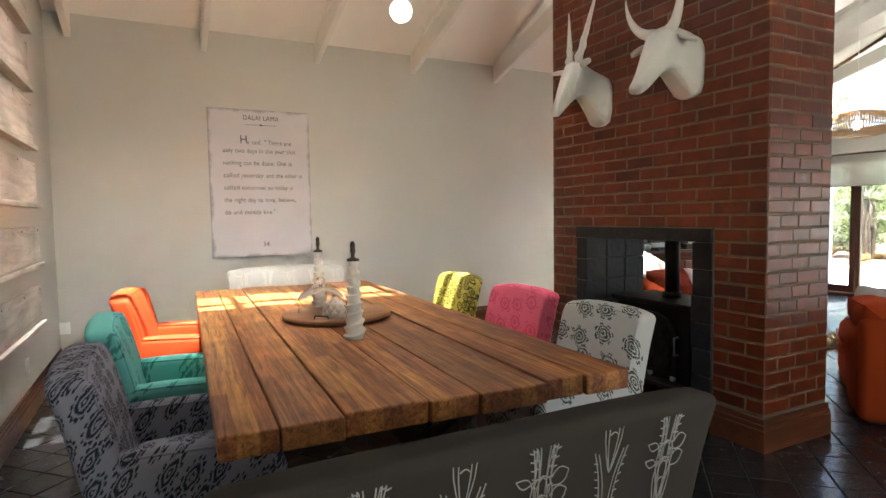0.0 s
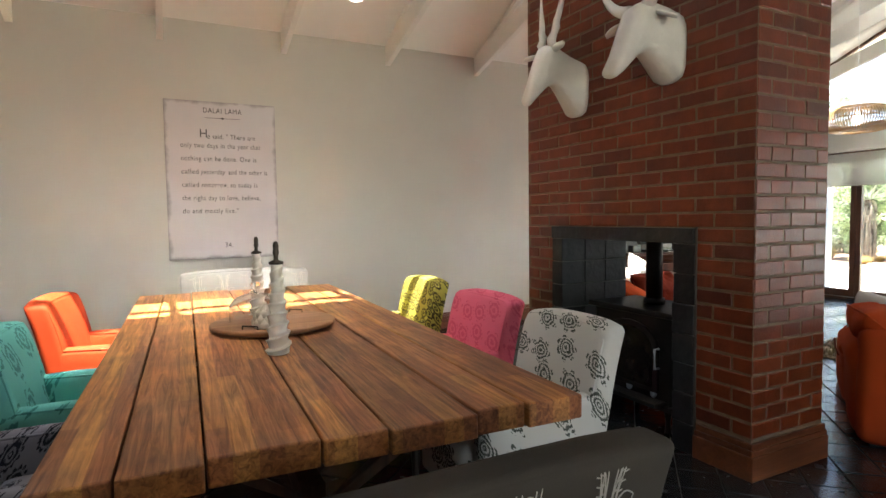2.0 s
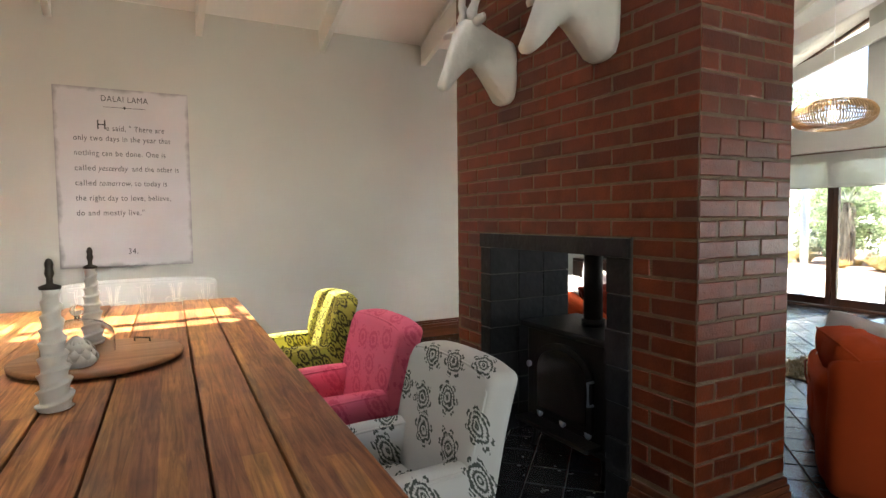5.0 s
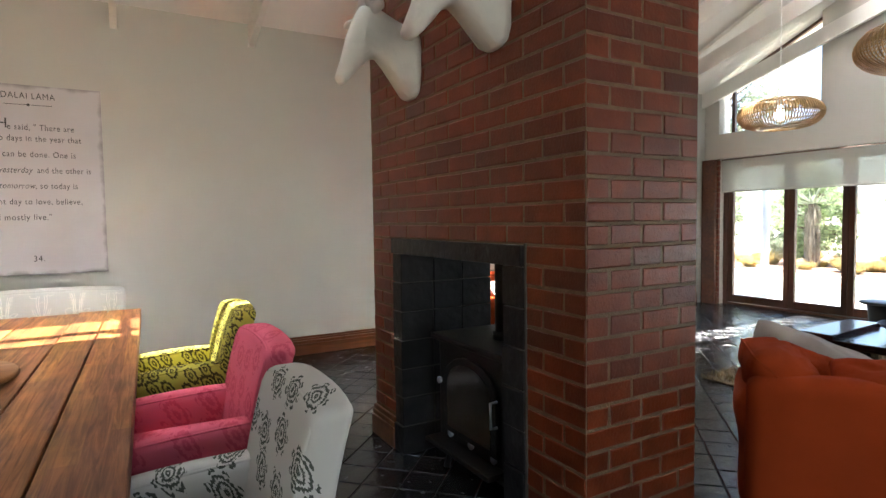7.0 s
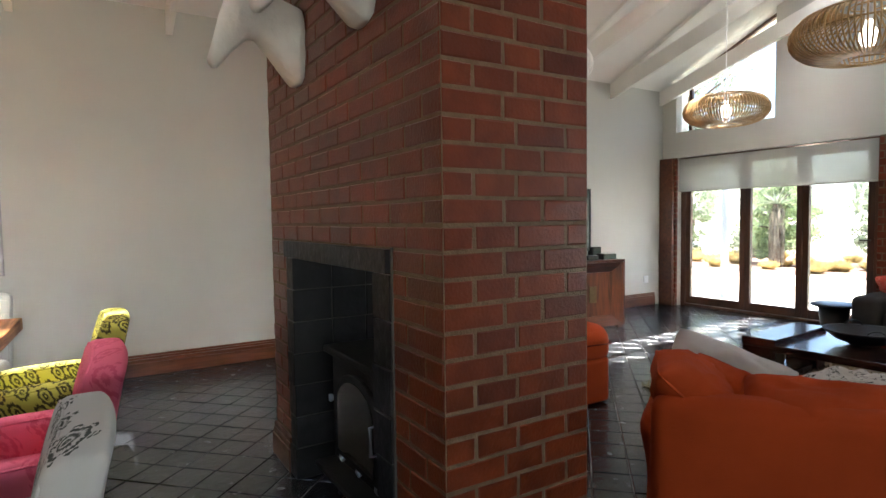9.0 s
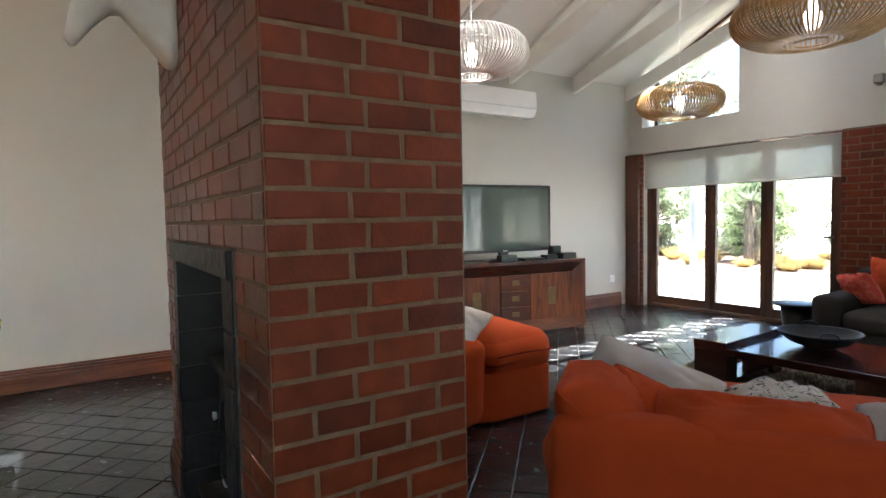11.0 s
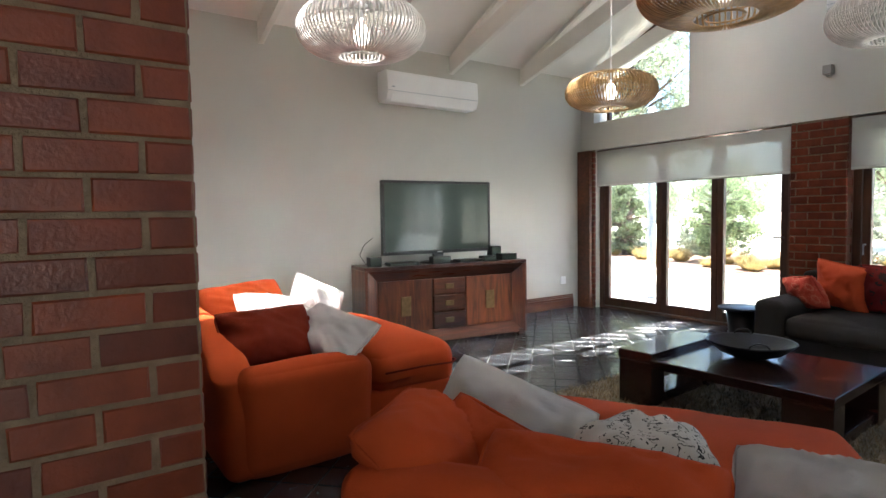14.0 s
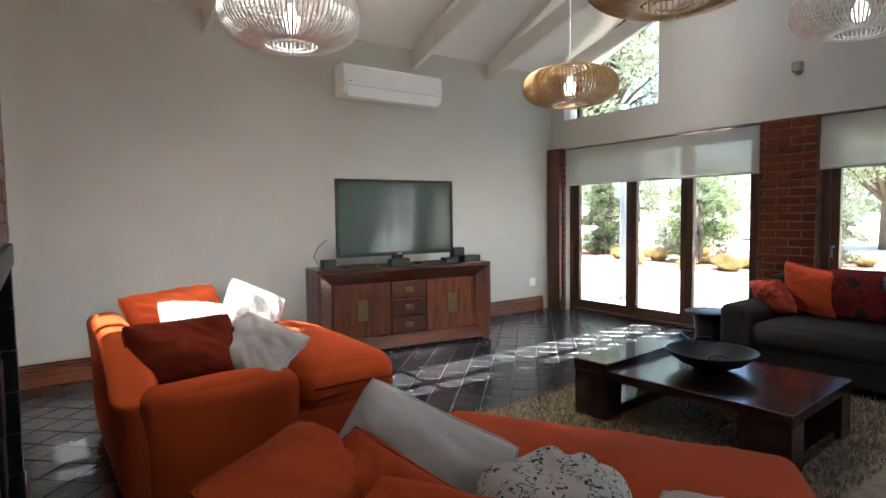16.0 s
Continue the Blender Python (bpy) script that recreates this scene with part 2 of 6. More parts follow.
def box(x0, y0, z0, x1, y1, z1, bevel=0.0, seg=2, bm=None):
    bm = bm or bmesh.new()
    vs = [bm.verts.new(p) for p in ((x0, y0, z0), (x1, y0, z0), (x1, y1, z0), (x0, y1, z0), (x0, y0, z1), (x1, y0, z1), (x1, y1, z1), (x0, y1, z1))]
    fs = [bm.faces.new([vs[i] for i in q]) for q in ((3, 2, 1, 0), (4, 5, 6, 7), (0, 1, 5, 4), (1, 2, 6, 5), (2, 3, 7, 6), (3, 0, 4, 7))]
    if bevel:
        bmesh.ops.bevel(bm, geom=list({e for f in fs for e in f.edges}), offset=bevel, segments=seg, affect="EDGES", profile=0.5)
    return bm


def prism(points, depth, axis="x", at=0.0, bevel=0.0, bm=None):
    """A polygon in the plane across axis, pushed along it by depth. Points are (a, b): (y, z) for x, (x, z) for y, (x, y) for z."""
    bm = bm or bmesh.new()
    def put(a, b, c):
        return {"x": (c, a, b), "y": (a, c, b), "z": (a, b, c)}[axis]
    lo = [bm.verts.new(put(a, b, at)) for a, b in points]
    hi = [bm.verts.new(put(a, b, at + depth)) for a, b in points]
    n = len(points)
    fs = [bm.faces.new(lo[::-1]), bm.faces.new(hi)]
    for i in range(n):
        fs.append(bm.faces.new((lo[i], lo[(i + 1) % n], hi[(i + 1) % n], hi[i])))
    bmesh.ops.recalc_face_normals(bm, faces=fs)
    if bevel:
        bmesh.ops.bevel(bm, geom=list({e for f in fs for e in f.edges}), offset=bevel, segments=2, affect="EDGES", profile=0.5)
    return bm


def lathe(profile, seg=32, bm=None, cx=0.0, cy=0.0, closed=True):
    """A turned shape from (radius, height) points."""
    bm = bm or bmesh.new()
    rings = []
    for r, z in profile:
        if r < 1e-5:
            rings.append([bm.verts.new((cx, cy, z))])
        else:
            rings.append([bm.verts.new((cx + r * math.cos(a), cy + r * math.sin(a), z)) for a in (2 * math.pi * i / seg for i in range(seg))])
    for a, b in zip(rings, rings[1:]):
        for i in range(seg):
            j = (i + 1) % seg
            q = [a[i % len(a)], a[j % len(a)], b[j % len(b)], b[i % len(b)]]
            q = list(dict.fromkeys(q))
            if len(q) > 2:
                bm.faces.new(q)
    return bm


def tube(points, radii, seg=10, bm=None, caps=True):
    """A round bar through points; radii is one number or one for each point."""
    bm = bm or bmesh.new()
    pts = [Vector(p) for p in points]
    if not isinstance(radii, (list, tuple)):
        radii = [radii] * len(pts)
    up = Vector((0.13, 0.21, 1)).normalized()
    rings = []
    for i, p in enumerate(pts):
        d = (pts[min(i + 1, len(pts) - 1)] - pts[max(i - 1, 0)]).normalized()
        s = d.cross(up)
        if s.length < 0.05:
            s = d.cross(Vector((1, 0.2, 0)))
        s.normalize()
        u = s.cross(d).normalized()
        rings.append([bm.verts.new(p + radii[i] * (math.cos(a) * s + math.sin(a) * u)) for a in (2 * math.pi * k / seg for k in range(seg))])
    for a, b in zip(rings, rings[1:]):
        for i in range(seg):
            bm.faces.new((a[i], a[(i + 1) % seg], b[(i + 1) % seg], b[i]))
    if caps:
        bm.faces.new(rings[0][::-1])
        bm.faces.new(rings[-1])
    return bm


def structure(name, bm, material, label, category="", smooth=False):
    return tagged(part(name, bm, material, None, "", smooth), label, category or name.split("_")[0], "", "structure")


# ---- the room ----
X0, X1, Y0, Y1 = -0.72, 9.775, -4.0, 6.2
EAVE, SLOPE, RIDGE_Y = 3.26, 0.45, 1.1
RIDGE_Z = EAVE + SLOPE * (Y1 - RIDGE_Y)


def roof_z(y):
    return RIDGE_Z - SLOPE * abs(y - RIDGE_Y)


def beam_z(y):
    """Top of the beams, which start at the eaves and rise less than the ceiling."""
    return EAVE + 0.30 * (Y1 - RIDGE_Y - abs(y - RIDGE_Y))


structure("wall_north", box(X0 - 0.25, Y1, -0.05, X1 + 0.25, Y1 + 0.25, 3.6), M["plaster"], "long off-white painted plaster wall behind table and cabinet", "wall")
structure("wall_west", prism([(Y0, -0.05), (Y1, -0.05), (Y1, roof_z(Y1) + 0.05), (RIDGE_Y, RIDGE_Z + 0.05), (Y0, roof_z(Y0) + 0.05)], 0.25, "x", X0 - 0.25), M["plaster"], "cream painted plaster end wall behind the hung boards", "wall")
# gable wall: lower band with two door openings, upper band with a raked window
OPEN_Z, WIN_Z0 = 2.235, 2.615
WIN_Y0, WIN_Y1 = 4.52, 5.965
D1 = (3.36, 5.93)
D2 = (0.3, 2.84)
D3 = (-2.8, -0.25)
GT = 0.28
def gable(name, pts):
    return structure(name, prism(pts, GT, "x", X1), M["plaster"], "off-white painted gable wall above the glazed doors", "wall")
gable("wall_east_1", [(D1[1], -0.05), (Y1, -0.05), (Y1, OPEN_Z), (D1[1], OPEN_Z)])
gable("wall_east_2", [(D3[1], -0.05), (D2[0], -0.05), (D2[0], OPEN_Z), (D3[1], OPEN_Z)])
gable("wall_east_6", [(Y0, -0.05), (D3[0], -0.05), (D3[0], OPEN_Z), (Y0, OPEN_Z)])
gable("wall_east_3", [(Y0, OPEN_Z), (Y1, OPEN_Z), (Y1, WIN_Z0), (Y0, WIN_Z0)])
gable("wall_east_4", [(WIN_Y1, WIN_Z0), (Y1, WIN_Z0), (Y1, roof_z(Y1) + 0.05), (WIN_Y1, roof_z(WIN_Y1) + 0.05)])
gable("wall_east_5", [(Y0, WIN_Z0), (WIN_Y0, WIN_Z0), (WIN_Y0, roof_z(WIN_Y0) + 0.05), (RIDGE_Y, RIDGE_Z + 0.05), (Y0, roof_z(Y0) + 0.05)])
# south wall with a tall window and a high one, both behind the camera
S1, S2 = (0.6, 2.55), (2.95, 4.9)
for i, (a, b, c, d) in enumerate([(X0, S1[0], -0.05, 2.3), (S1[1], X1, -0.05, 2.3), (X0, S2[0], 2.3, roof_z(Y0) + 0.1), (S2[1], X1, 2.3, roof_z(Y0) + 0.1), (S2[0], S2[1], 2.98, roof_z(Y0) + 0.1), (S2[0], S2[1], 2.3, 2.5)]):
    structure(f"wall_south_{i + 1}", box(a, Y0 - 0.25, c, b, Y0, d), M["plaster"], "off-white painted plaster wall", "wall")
SKY0, SKY1 = 3.16, 3.83      # a long glazed slot in the roof, across the rafters
def roof_strip(y0, y1, bm, x0=X0 - 0.3, x1=X1 + 0.6):
    return prism([(y0, roof_z(y0)), (y1, roof_z(y1)), (y1, roof_z(y1) + 0.10), (y0, roof_z(y0) + 0.10)], x1 - x0, "x", x0, 0.0, bm)
ceil = roof_strip(Y0 - 0.1, RIDGE_Y, None)
roof_strip(RIDGE_Y, SKY0, ceil)
roof_strip(SKY1, Y1 + 0.1, ceil)
roof_strip(SKY0, SKY1, ceil, 2.42, 3.86)   # closed where the chimney goes through
structure("ceiling", ceil, M["ceiling"], "white painted sloping ceiling boards under the roof", "ceiling")
for k in range(-1, 9):
    x = 0.61 + 1.1455 * k
    if k == 8:
        x = X1 - 0.06
    for side in (1, -1):
        ye = Y1 if side > 0 else Y0
        yr = RIDGE_Y
        foot = ye - side * 0.03
        pts = [(yr, beam_z(yr)), (ye, beam_z(ye) - 0.004), (ye, beam_z(ye) - 0.215), (foot, beam_z(foot) - 0.215), (yr, beam_z(yr) - 0.205)]
        r = part("rafter", prism(pts, 0.055, "x", x - 0.0275), M["beam"])
        tagged(r, "white painted timber tie beam below the sloping ceiling", "rafter", "roof rafters", "structure")
        if k < 8:
            pts = [(yr, roof_z(yr) - 0.002), (foot, roof_z(foot) - 0.002), (foot, roof_z(foot) - 0.05), (yr, roof_z(yr) - 0.05)]
            r = part("ceiling_batten", prism(pts, 0.05, "x", x - 0.025), M["beam"])
            tagged(r, "white painted batten under the ceiling boards", "batten", "ceiling battens", "structure")
structure("trim_1", prism([(3.34, roof_z(3.34) + 0.01), (3.45, roof_z(3.45) + 0.01), (3.45, roof_z(3.45) + 0.06), (3.34, roof_z(3.34) + 0.06)], X1 - X0, "x", X0), M["beam"], "white painted glazing bar of the roof light", "trim")
for i, (a, b) in enumerate(((SKY0, 3.34), (3.45, SKY1))):
    pane = structure(f"window_{i + 2}", prism([(a, roof_z(a) + 0.03), (b, roof_z(b) + 0.03), (b, roof_z(b) + 0.036), (a, roof_z(a) + 0.036)], X1 - X0, "x", X0), M["glass"], "long clear roof light over the room", "window")
    pane.visible_shadow = False
floor_ob = structure("floor", box(X0 - 0.25, Y0 - 0.25, -0.12, X1 + 0.28, Y1 + 0.25, -0.006), M["grout"], "dark slate tiled floor laid diagonally with pale grout", "floor")


def soft_box(x0, y0, z0, x1, y1, z1, r=0.06, n=7, puff=(0, 0, 0), warp=None, lump=0.0, seed=0, bm=None):
    """A padded block: rounded edges of radius r, faces that swell by puff, and an optional warp of each point."""
    bm = bm or bmesh.new()
    half = Vector(((x1 - x0) / 2, (y1 - y0) / 2, (z1 - z0) / 2))
    mid = Vector(((x0 + x1) / 2, (y0 + y1) / 2, (z0 + z1) / 2))
    r = min(r, half.x * 0.98, half.y * 0.98, half.z * 0.98)
    ticks = []
    for h in half:
        e = r / h
        inner = [-(1 - e) + 2 * (1 - e) * i / n for i in range(n + 1)]
        edge = [1 - e * (1 - math.sin(a)) for a in (math.pi / 8, math.pi / 4, math.pi * 3 / 8)] + [1.0]
        ticks.append([-v for v in reversed(edge)] + inner + edge)
    made = {}
    def vert(i, j, k):
        if (i, j, k) not in made:
            u = Vector((ticks[0][i], ticks[1][j], ticks[2][k]))
            q = Vector((u.x * half.x, u.y * half.y, u.z * half.z))
            inn = Vector([max(-(h - r), min(h - r, c)) for c, h in zip(q, half)])
            d = q - inn
            p = inn + (d.normalized() * r if d.length > 1e-9 else d)
            cx, cy, cz = (max(0.0, 1 - abs(c) ** 2.2) for c in u)
            p.x += puff[0] * u.x * cy * cz
            p.y += puff[1] * u.y * cx * cz
            p.z += puff[2] * u.z * cx * cy
            p += mid
            if lump:
                p += lump * noise.noise_vector(p * 4.0 + Vector((seed * 7.1, seed * 3.3, 0)))
            if warp:
                p = warp(p)
            made[(i, j, k)] = bm.verts.new(p)
        return made[(i, j, k)]
    m = [len(t) - 1 for t in ticks]
    for ax in range(3):
        b, c = [a for a in range(3) if a != ax]
        for end in (0, m[ax]):
            for i in range(m[b]):
                for j in range(m[c]):
                    q = []
                    for di, dj in ((0, 0), (1, 0), (1, 1), (0, 1)):
                        idx = [0, 0, 0]
                        idx[ax], idx[b], idx[c] = end, i + di, j + dj
                        q.append(vert(*idx))
                    bm.faces.new(q)
    return bm


def pillow(w, h, t, n=26, seed=0, dent=0.0, limp=0.0):
    """A stuffed cushion standing in the x-z plane: pointed corners, hollow sides, creases."""
    bm = bmesh.new()
    sides = []
    for s in (1, -1):
        grid = []
        for i in range(n + 1):
            row = []
            for j in range(n + 1):
                u, v = 2 * i / n - 1, 2 * j / n - 1
                fat = (max(0.0, 1 - abs(u) ** 2.0) * max(0.0, 1 - abs(v) ** 2.0)) ** 0.5
                trim = 1 - 0.08 * (u * v) ** 4
                pinch = 1 - 0.085 * (1 - abs(v) ** 2), 1 - 0.085 * (1 - abs(u) ** 2)
                x = u * w / 2 * pinch[0] * trim
                z = v * h / 2 * pinch[1] * trim
                k = noise.noise(Vector((u * 1.7 + seed * 5.1, v * 1.7, s * 2.0 + seed)))
                y = s * t / 2 * fat * (1 + 0.28 * k) - s * dent * math.exp(-(u * u + (v - 0.7) ** 2) * 5) * fat
                if abs(u) < 0.97 and abs(v) < 0.97:
                    y += 0.006 * noise.noise(Vector((u * 6 + seed, v * 6, s)))
                    fold = 1 - abs(noise.noise(Vector(((u + v) * 2.6 + seed, (u - v) * 0.9, s * 3.0 + seed))))
                    y += s * 0.030 * max(0.0, fold - 0.72) / 0.28 * max(abs(u), abs(v)) ** 1.5 * (1 - max(abs(u), abs(v)))* 3
                x += limp * 0.5 * noise.noise(Vector((u + seed, v, 4.0)))
                row.append((x, y, z + limp * noise.noise(Vector((u * 1.2, v + seed, 9.0)))))
            grid.append(row)
        sides.append(grid)
    made = {}
    def vert(s, i, j):
        rim = i in (0, n) or j in (0, n)
        key = (0 if rim else s, i, j)
        if key not in made:
            x, y, z = sides[s][i][j]
            made[key] = bm.verts.new((x, 0 if rim else y, z))
        return made[key]
    for s in (0, 1):
        for i in range(n):
            for j in range(n):
                bm.faces.new([vert(s, i, j), vert(s, i + 1, j), vert(s, i + 1, j + 1), vert(s, i, j + 1)])
    return bm


def rim_cord(w, h, material, parent, r=0.006):
    pts = []
    for a, b, c, d in ((-1, -1, 1, -1), (1, -1, 1, 1), (1, 1, -1, 1), (-1, 1, -1, -1)):
        for i in range(8):
            u, v = a + (c - a) * i / 8, b + (d - b) * i / 8
            trim = 1 - 0.08 * (u * v) ** 4
            pts.append((u * w / 2 * (1 - 0.085 * (1 - v * v)) * trim, 0, v * h / 2 * (1 - 0.085 * (1 - u * u)) * trim))
    pts.append(pts[0])
    return part("piping", tube(pts, r, 6), material, parent, "", True)


def print_mat(name, base, ink, pitch=0.2, petals=9, size=0.34, ring=0.0, line=26.0, blend=1.0, stretch=1.0, vary=0.06, rough=0.85, fill=-0.15):
    """Printed fabric: rows of round, toothed motifs drawn in broken ink lines."""
    m = bpy.data.materials.new(name)
    m.use_nodes = True
    t = m.node_tree
    n, k = t.nodes, t.links
    b = n["Principled BSDF"]
    b.inputs["Specular IOR Level"].default_value = 0.2
    b.inputs["Roughness"].default_value = rough
    def op(kind, a, c=None, d=None):
        q = n.new("ShaderNodeMath")
        q.operation = kind
        for i, v in enumerate((a, c, d)):
            if v is None:
                continue
            if isinstance(v, (int, float)):
                q.inputs[i].default_value = v
            else:
                k.new(v, q.inputs[i])
        return q.outputs[0]
    tex = n.new("ShaderNodeTexCoord")
    sep = n.new("ShaderNodeSeparateXYZ")
    k.new(tex.outputs["Object"], sep.inputs[0])
    u = op("DIVIDE", op("ADD", sep.outputs[0], sep.outputs[1]), pitch)
    v = op("DIVIDE", op("SUBTRACT", sep.outputs[2], sep.outputs[1]), pitch * stretch)
    uv = n.new("ShaderNodeCombineXYZ")
    k.new(u, uv.inputs[0])
    k.new(v, uv.inputs[1])
    vor = n.new("ShaderNodeTexVoronoi")
    vor.voronoi_dimensions, vor.feature = "2D", "F1"
    vor.inputs["Scale"].default_value, vor.inputs["Randomness"].default_value = 1.0, 0.45
    k.new(uv.outputs[0], vor.inputs["Vector"])
    dif = n.new("ShaderNodeVectorMath")
    dif.operation = "SUBTRACT"
    k.new(uv.outputs[0], dif.inputs[0])
    k.new(vor.outputs["Position"], dif.inputs[1])
    s2 = n.new("ShaderNodeSeparateXYZ")
    k.new(dif.outputs[0], s2.inputs[0])
    col = n.new("ShaderNodeSeparateXYZ")
    k.new(vor.outputs["Color"], col.inputs[0])
    ang = op("ADD", op("ARCTAN2", s2.outputs[1], s2.outputs[0]), op("MULTIPLY", col.outputs[0], 1.2))
    r = vor.outputs["Distance"]
    nz = n.new("ShaderNodeTexNoise")
    nz.inputs["Scale"].default_value, nz.inputs["Detail"].default_value = 5.0, 3
    k.new(uv.outputs[0], nz.inputs["Vector"])
    wob = op("MULTIPLY_ADD", nz.outputs[0], 0.22, -0.11)
    edge = op("ADD", op("MULTIPLY_ADD", op("SINE", op("MULTIPLY", ang, petals)), 0.06, size), wob)
    inside = op("LESS_THAN", r, edge)
    hole = op("GREATER_THAN", r, ring) if ring else None
    rays = op("SINE", op("ADD", op("MULTIPLY", ang, petals * 3.0), op("MULTIPLY", wob, 30)))
    rings = op("SINE", op("MULTIPLY", op("ADD", r, wob), line))
    ink_mask = op("GREATER_THAN", op("ADD", op("MULTIPLY", rays, 0.6), rings), fill)
    mask = op("MULTIPLY", inside, ink_mask)
    if hole:
        mask = op("MULTIPLY", mask, hole)
    mask = op("MULTIPLY", mask, blend)
    wv = n.new("ShaderNodeTexNoise")
    wv.inputs["Scale"].default_value = 3.0
    k.new(tex.outputs["Object"], wv.inputs["Vector"])
    val = n.new("ShaderNodeMapRange")
    val.inputs[3].default_value, val.inputs[4].default_value = 1 - vary, 1 + vary
    k.new(wv.outputs[0], val.inputs[0])
    mix = n.new("ShaderNodeMixRGB")
    mix.inputs[1].default_value, mix.inputs[2].default_value = (*base, 1), (*ink, 1)
    k.new(mask, mix.inputs[0])
    hs = n.new("ShaderNodeHueSaturation")
    k.new(val.outputs[0], hs.inputs["Value"])
    k.new(mix.outputs[0], hs.inputs["Color"])
    k.new(hs.outputs[0], b.inputs["Base Color"])
    weave = n.new("ShaderNodeTexNoise")
    weave.inputs["Scale"].default_value = 350.0
    k.new(tex.outputs["Object"], weave.inputs["Vector"])
    bp = n.new("ShaderNodeBump")
    bp.inputs["Strength"].default_value, bp.inputs["Distance"].default_value = 0.2, 0.002
    k.new(weave.outputs[0], bp.inputs["Height"])
    k.new(bp.outputs[0], b.inputs["Normal"])
    return m


M["f_white"] = print_mat("white_fabric_insect_print", (0.54, 0.54, 0.52), (0.075, 0.085, 0.075), 0.19, 7, 0.33, 0.0, 60, fill=-0.15)
M["f_pink"] = print_mat("pink_rose_fabric", (0.72, 0.14, 0.22), (0.50, 0.04, 0.09), 0.17, 5, 0.40, 0.0, 30, blend=0.5)
M["f_yellow"] = print_mat("yellow_ram_print", (0.50, 0.45, 0.08), (0.07, 0.06, 0.02), 0.088, 9, 0.47, 0.06, 20, fill=-0.25)
M["f_grey"] = print_mat("grey_ram_print", (0.24, 0.24, 0.28), (0.022, 0.026, 0.038), 0.10, 13, 0.43, 0.05, 34, fill=-0.25)
M["f_teal"] = print_mat("teal_leaf_print", (0.14, 0.46, 0.42), (0.04, 0.19, 0.18), 0.24, 6, 0.36, 0.0, 40, blend=0.85, fill=0.0, stretch=1.4)
M["f_orange"] = mat("burnt_orange_velvet", (0.46, 0.052, 0.010), 0.7, vary=0.1, scale=6, bump=0.15, bump_scale=200, spec=0.2)
M["f_dark"] = mat("taupe_fabric", (0.045, 0.038, 0.031), 0.85, vary=0.08, scale=6, bump=0.2, bump_scale=260, spec=0.2)
M["f_pale"] = mat("pale_grey_fabric", (0.50, 0.50, 0.48), 0.85, vary=0.05, scale=6, bump=0.2, bump_scale=260, spec=0.2)
M["ink_white"] = mat("white_stitched_print", (0.42, 0.40, 0.37), 0.8, vary=0.1, scale=30)
M["leg"] = mat("black_stained_leg", (0.02, 0.014, 0.01), 0.4, vary=0.2, scale=20)


# ---- dining table ----
TABLE = pose(1.06, 3.33, 0, 0, 0, -2.0)
table = thing("dining_table", "rustic reclaimed pine dining table with thick gapped planks", "table", TABLE)
HW, HL, TOP, THICK = 0.735, 1.72, 0.767, 0.075
cuts = [-0.735, -0.563, -0.371, -0.093, 0.09, 0.36, 0.53, 0.735]
rng = random.Random(4)
for a, b in zip(cuts, cuts[1:]):
    dz = rng.uniform(-0.003, 0.003)
    e0, e1 = rng.uniform(-0.012, 0.012), rng.uniform(-0.012, 0.012)
    bm = box(a + 0.003, -HL + e0, TOP - THICK, b - 0.003, HL + e1, TOP + dz, 0.006, 2)
    plank = part("plank", bm, M["table"], table)
for y in (-1.15, 0.0, 1.15):
    part("cross_bearer", box(-0.62, y - 0.05, TOP - THICK - 0.075, 0.62, y + 0.05, TOP - THICK, 0.006), M["tabledark"], table)
for y in (-1.15, 1.15):
    for s in (-1, 1):
        pts = [(s * 0.50, 0.0), (s * 0.38, 0.0), (-s * 0.44, TOP - THICK - 0.075), (-s * 0.32 - s * 0.24, TOP - THICK - 0.075)]
        part("leg", prism(pts, 0.075, "y", y - 0.04 + (0.0375 if s > 0 else -0.0375), 0.004), M["tabledark"], table)
part("stretcher", box(-0.045, -1.12, 0.27, 0.045, 1.12, 0.36, 0.006), M["tabledark"], table)


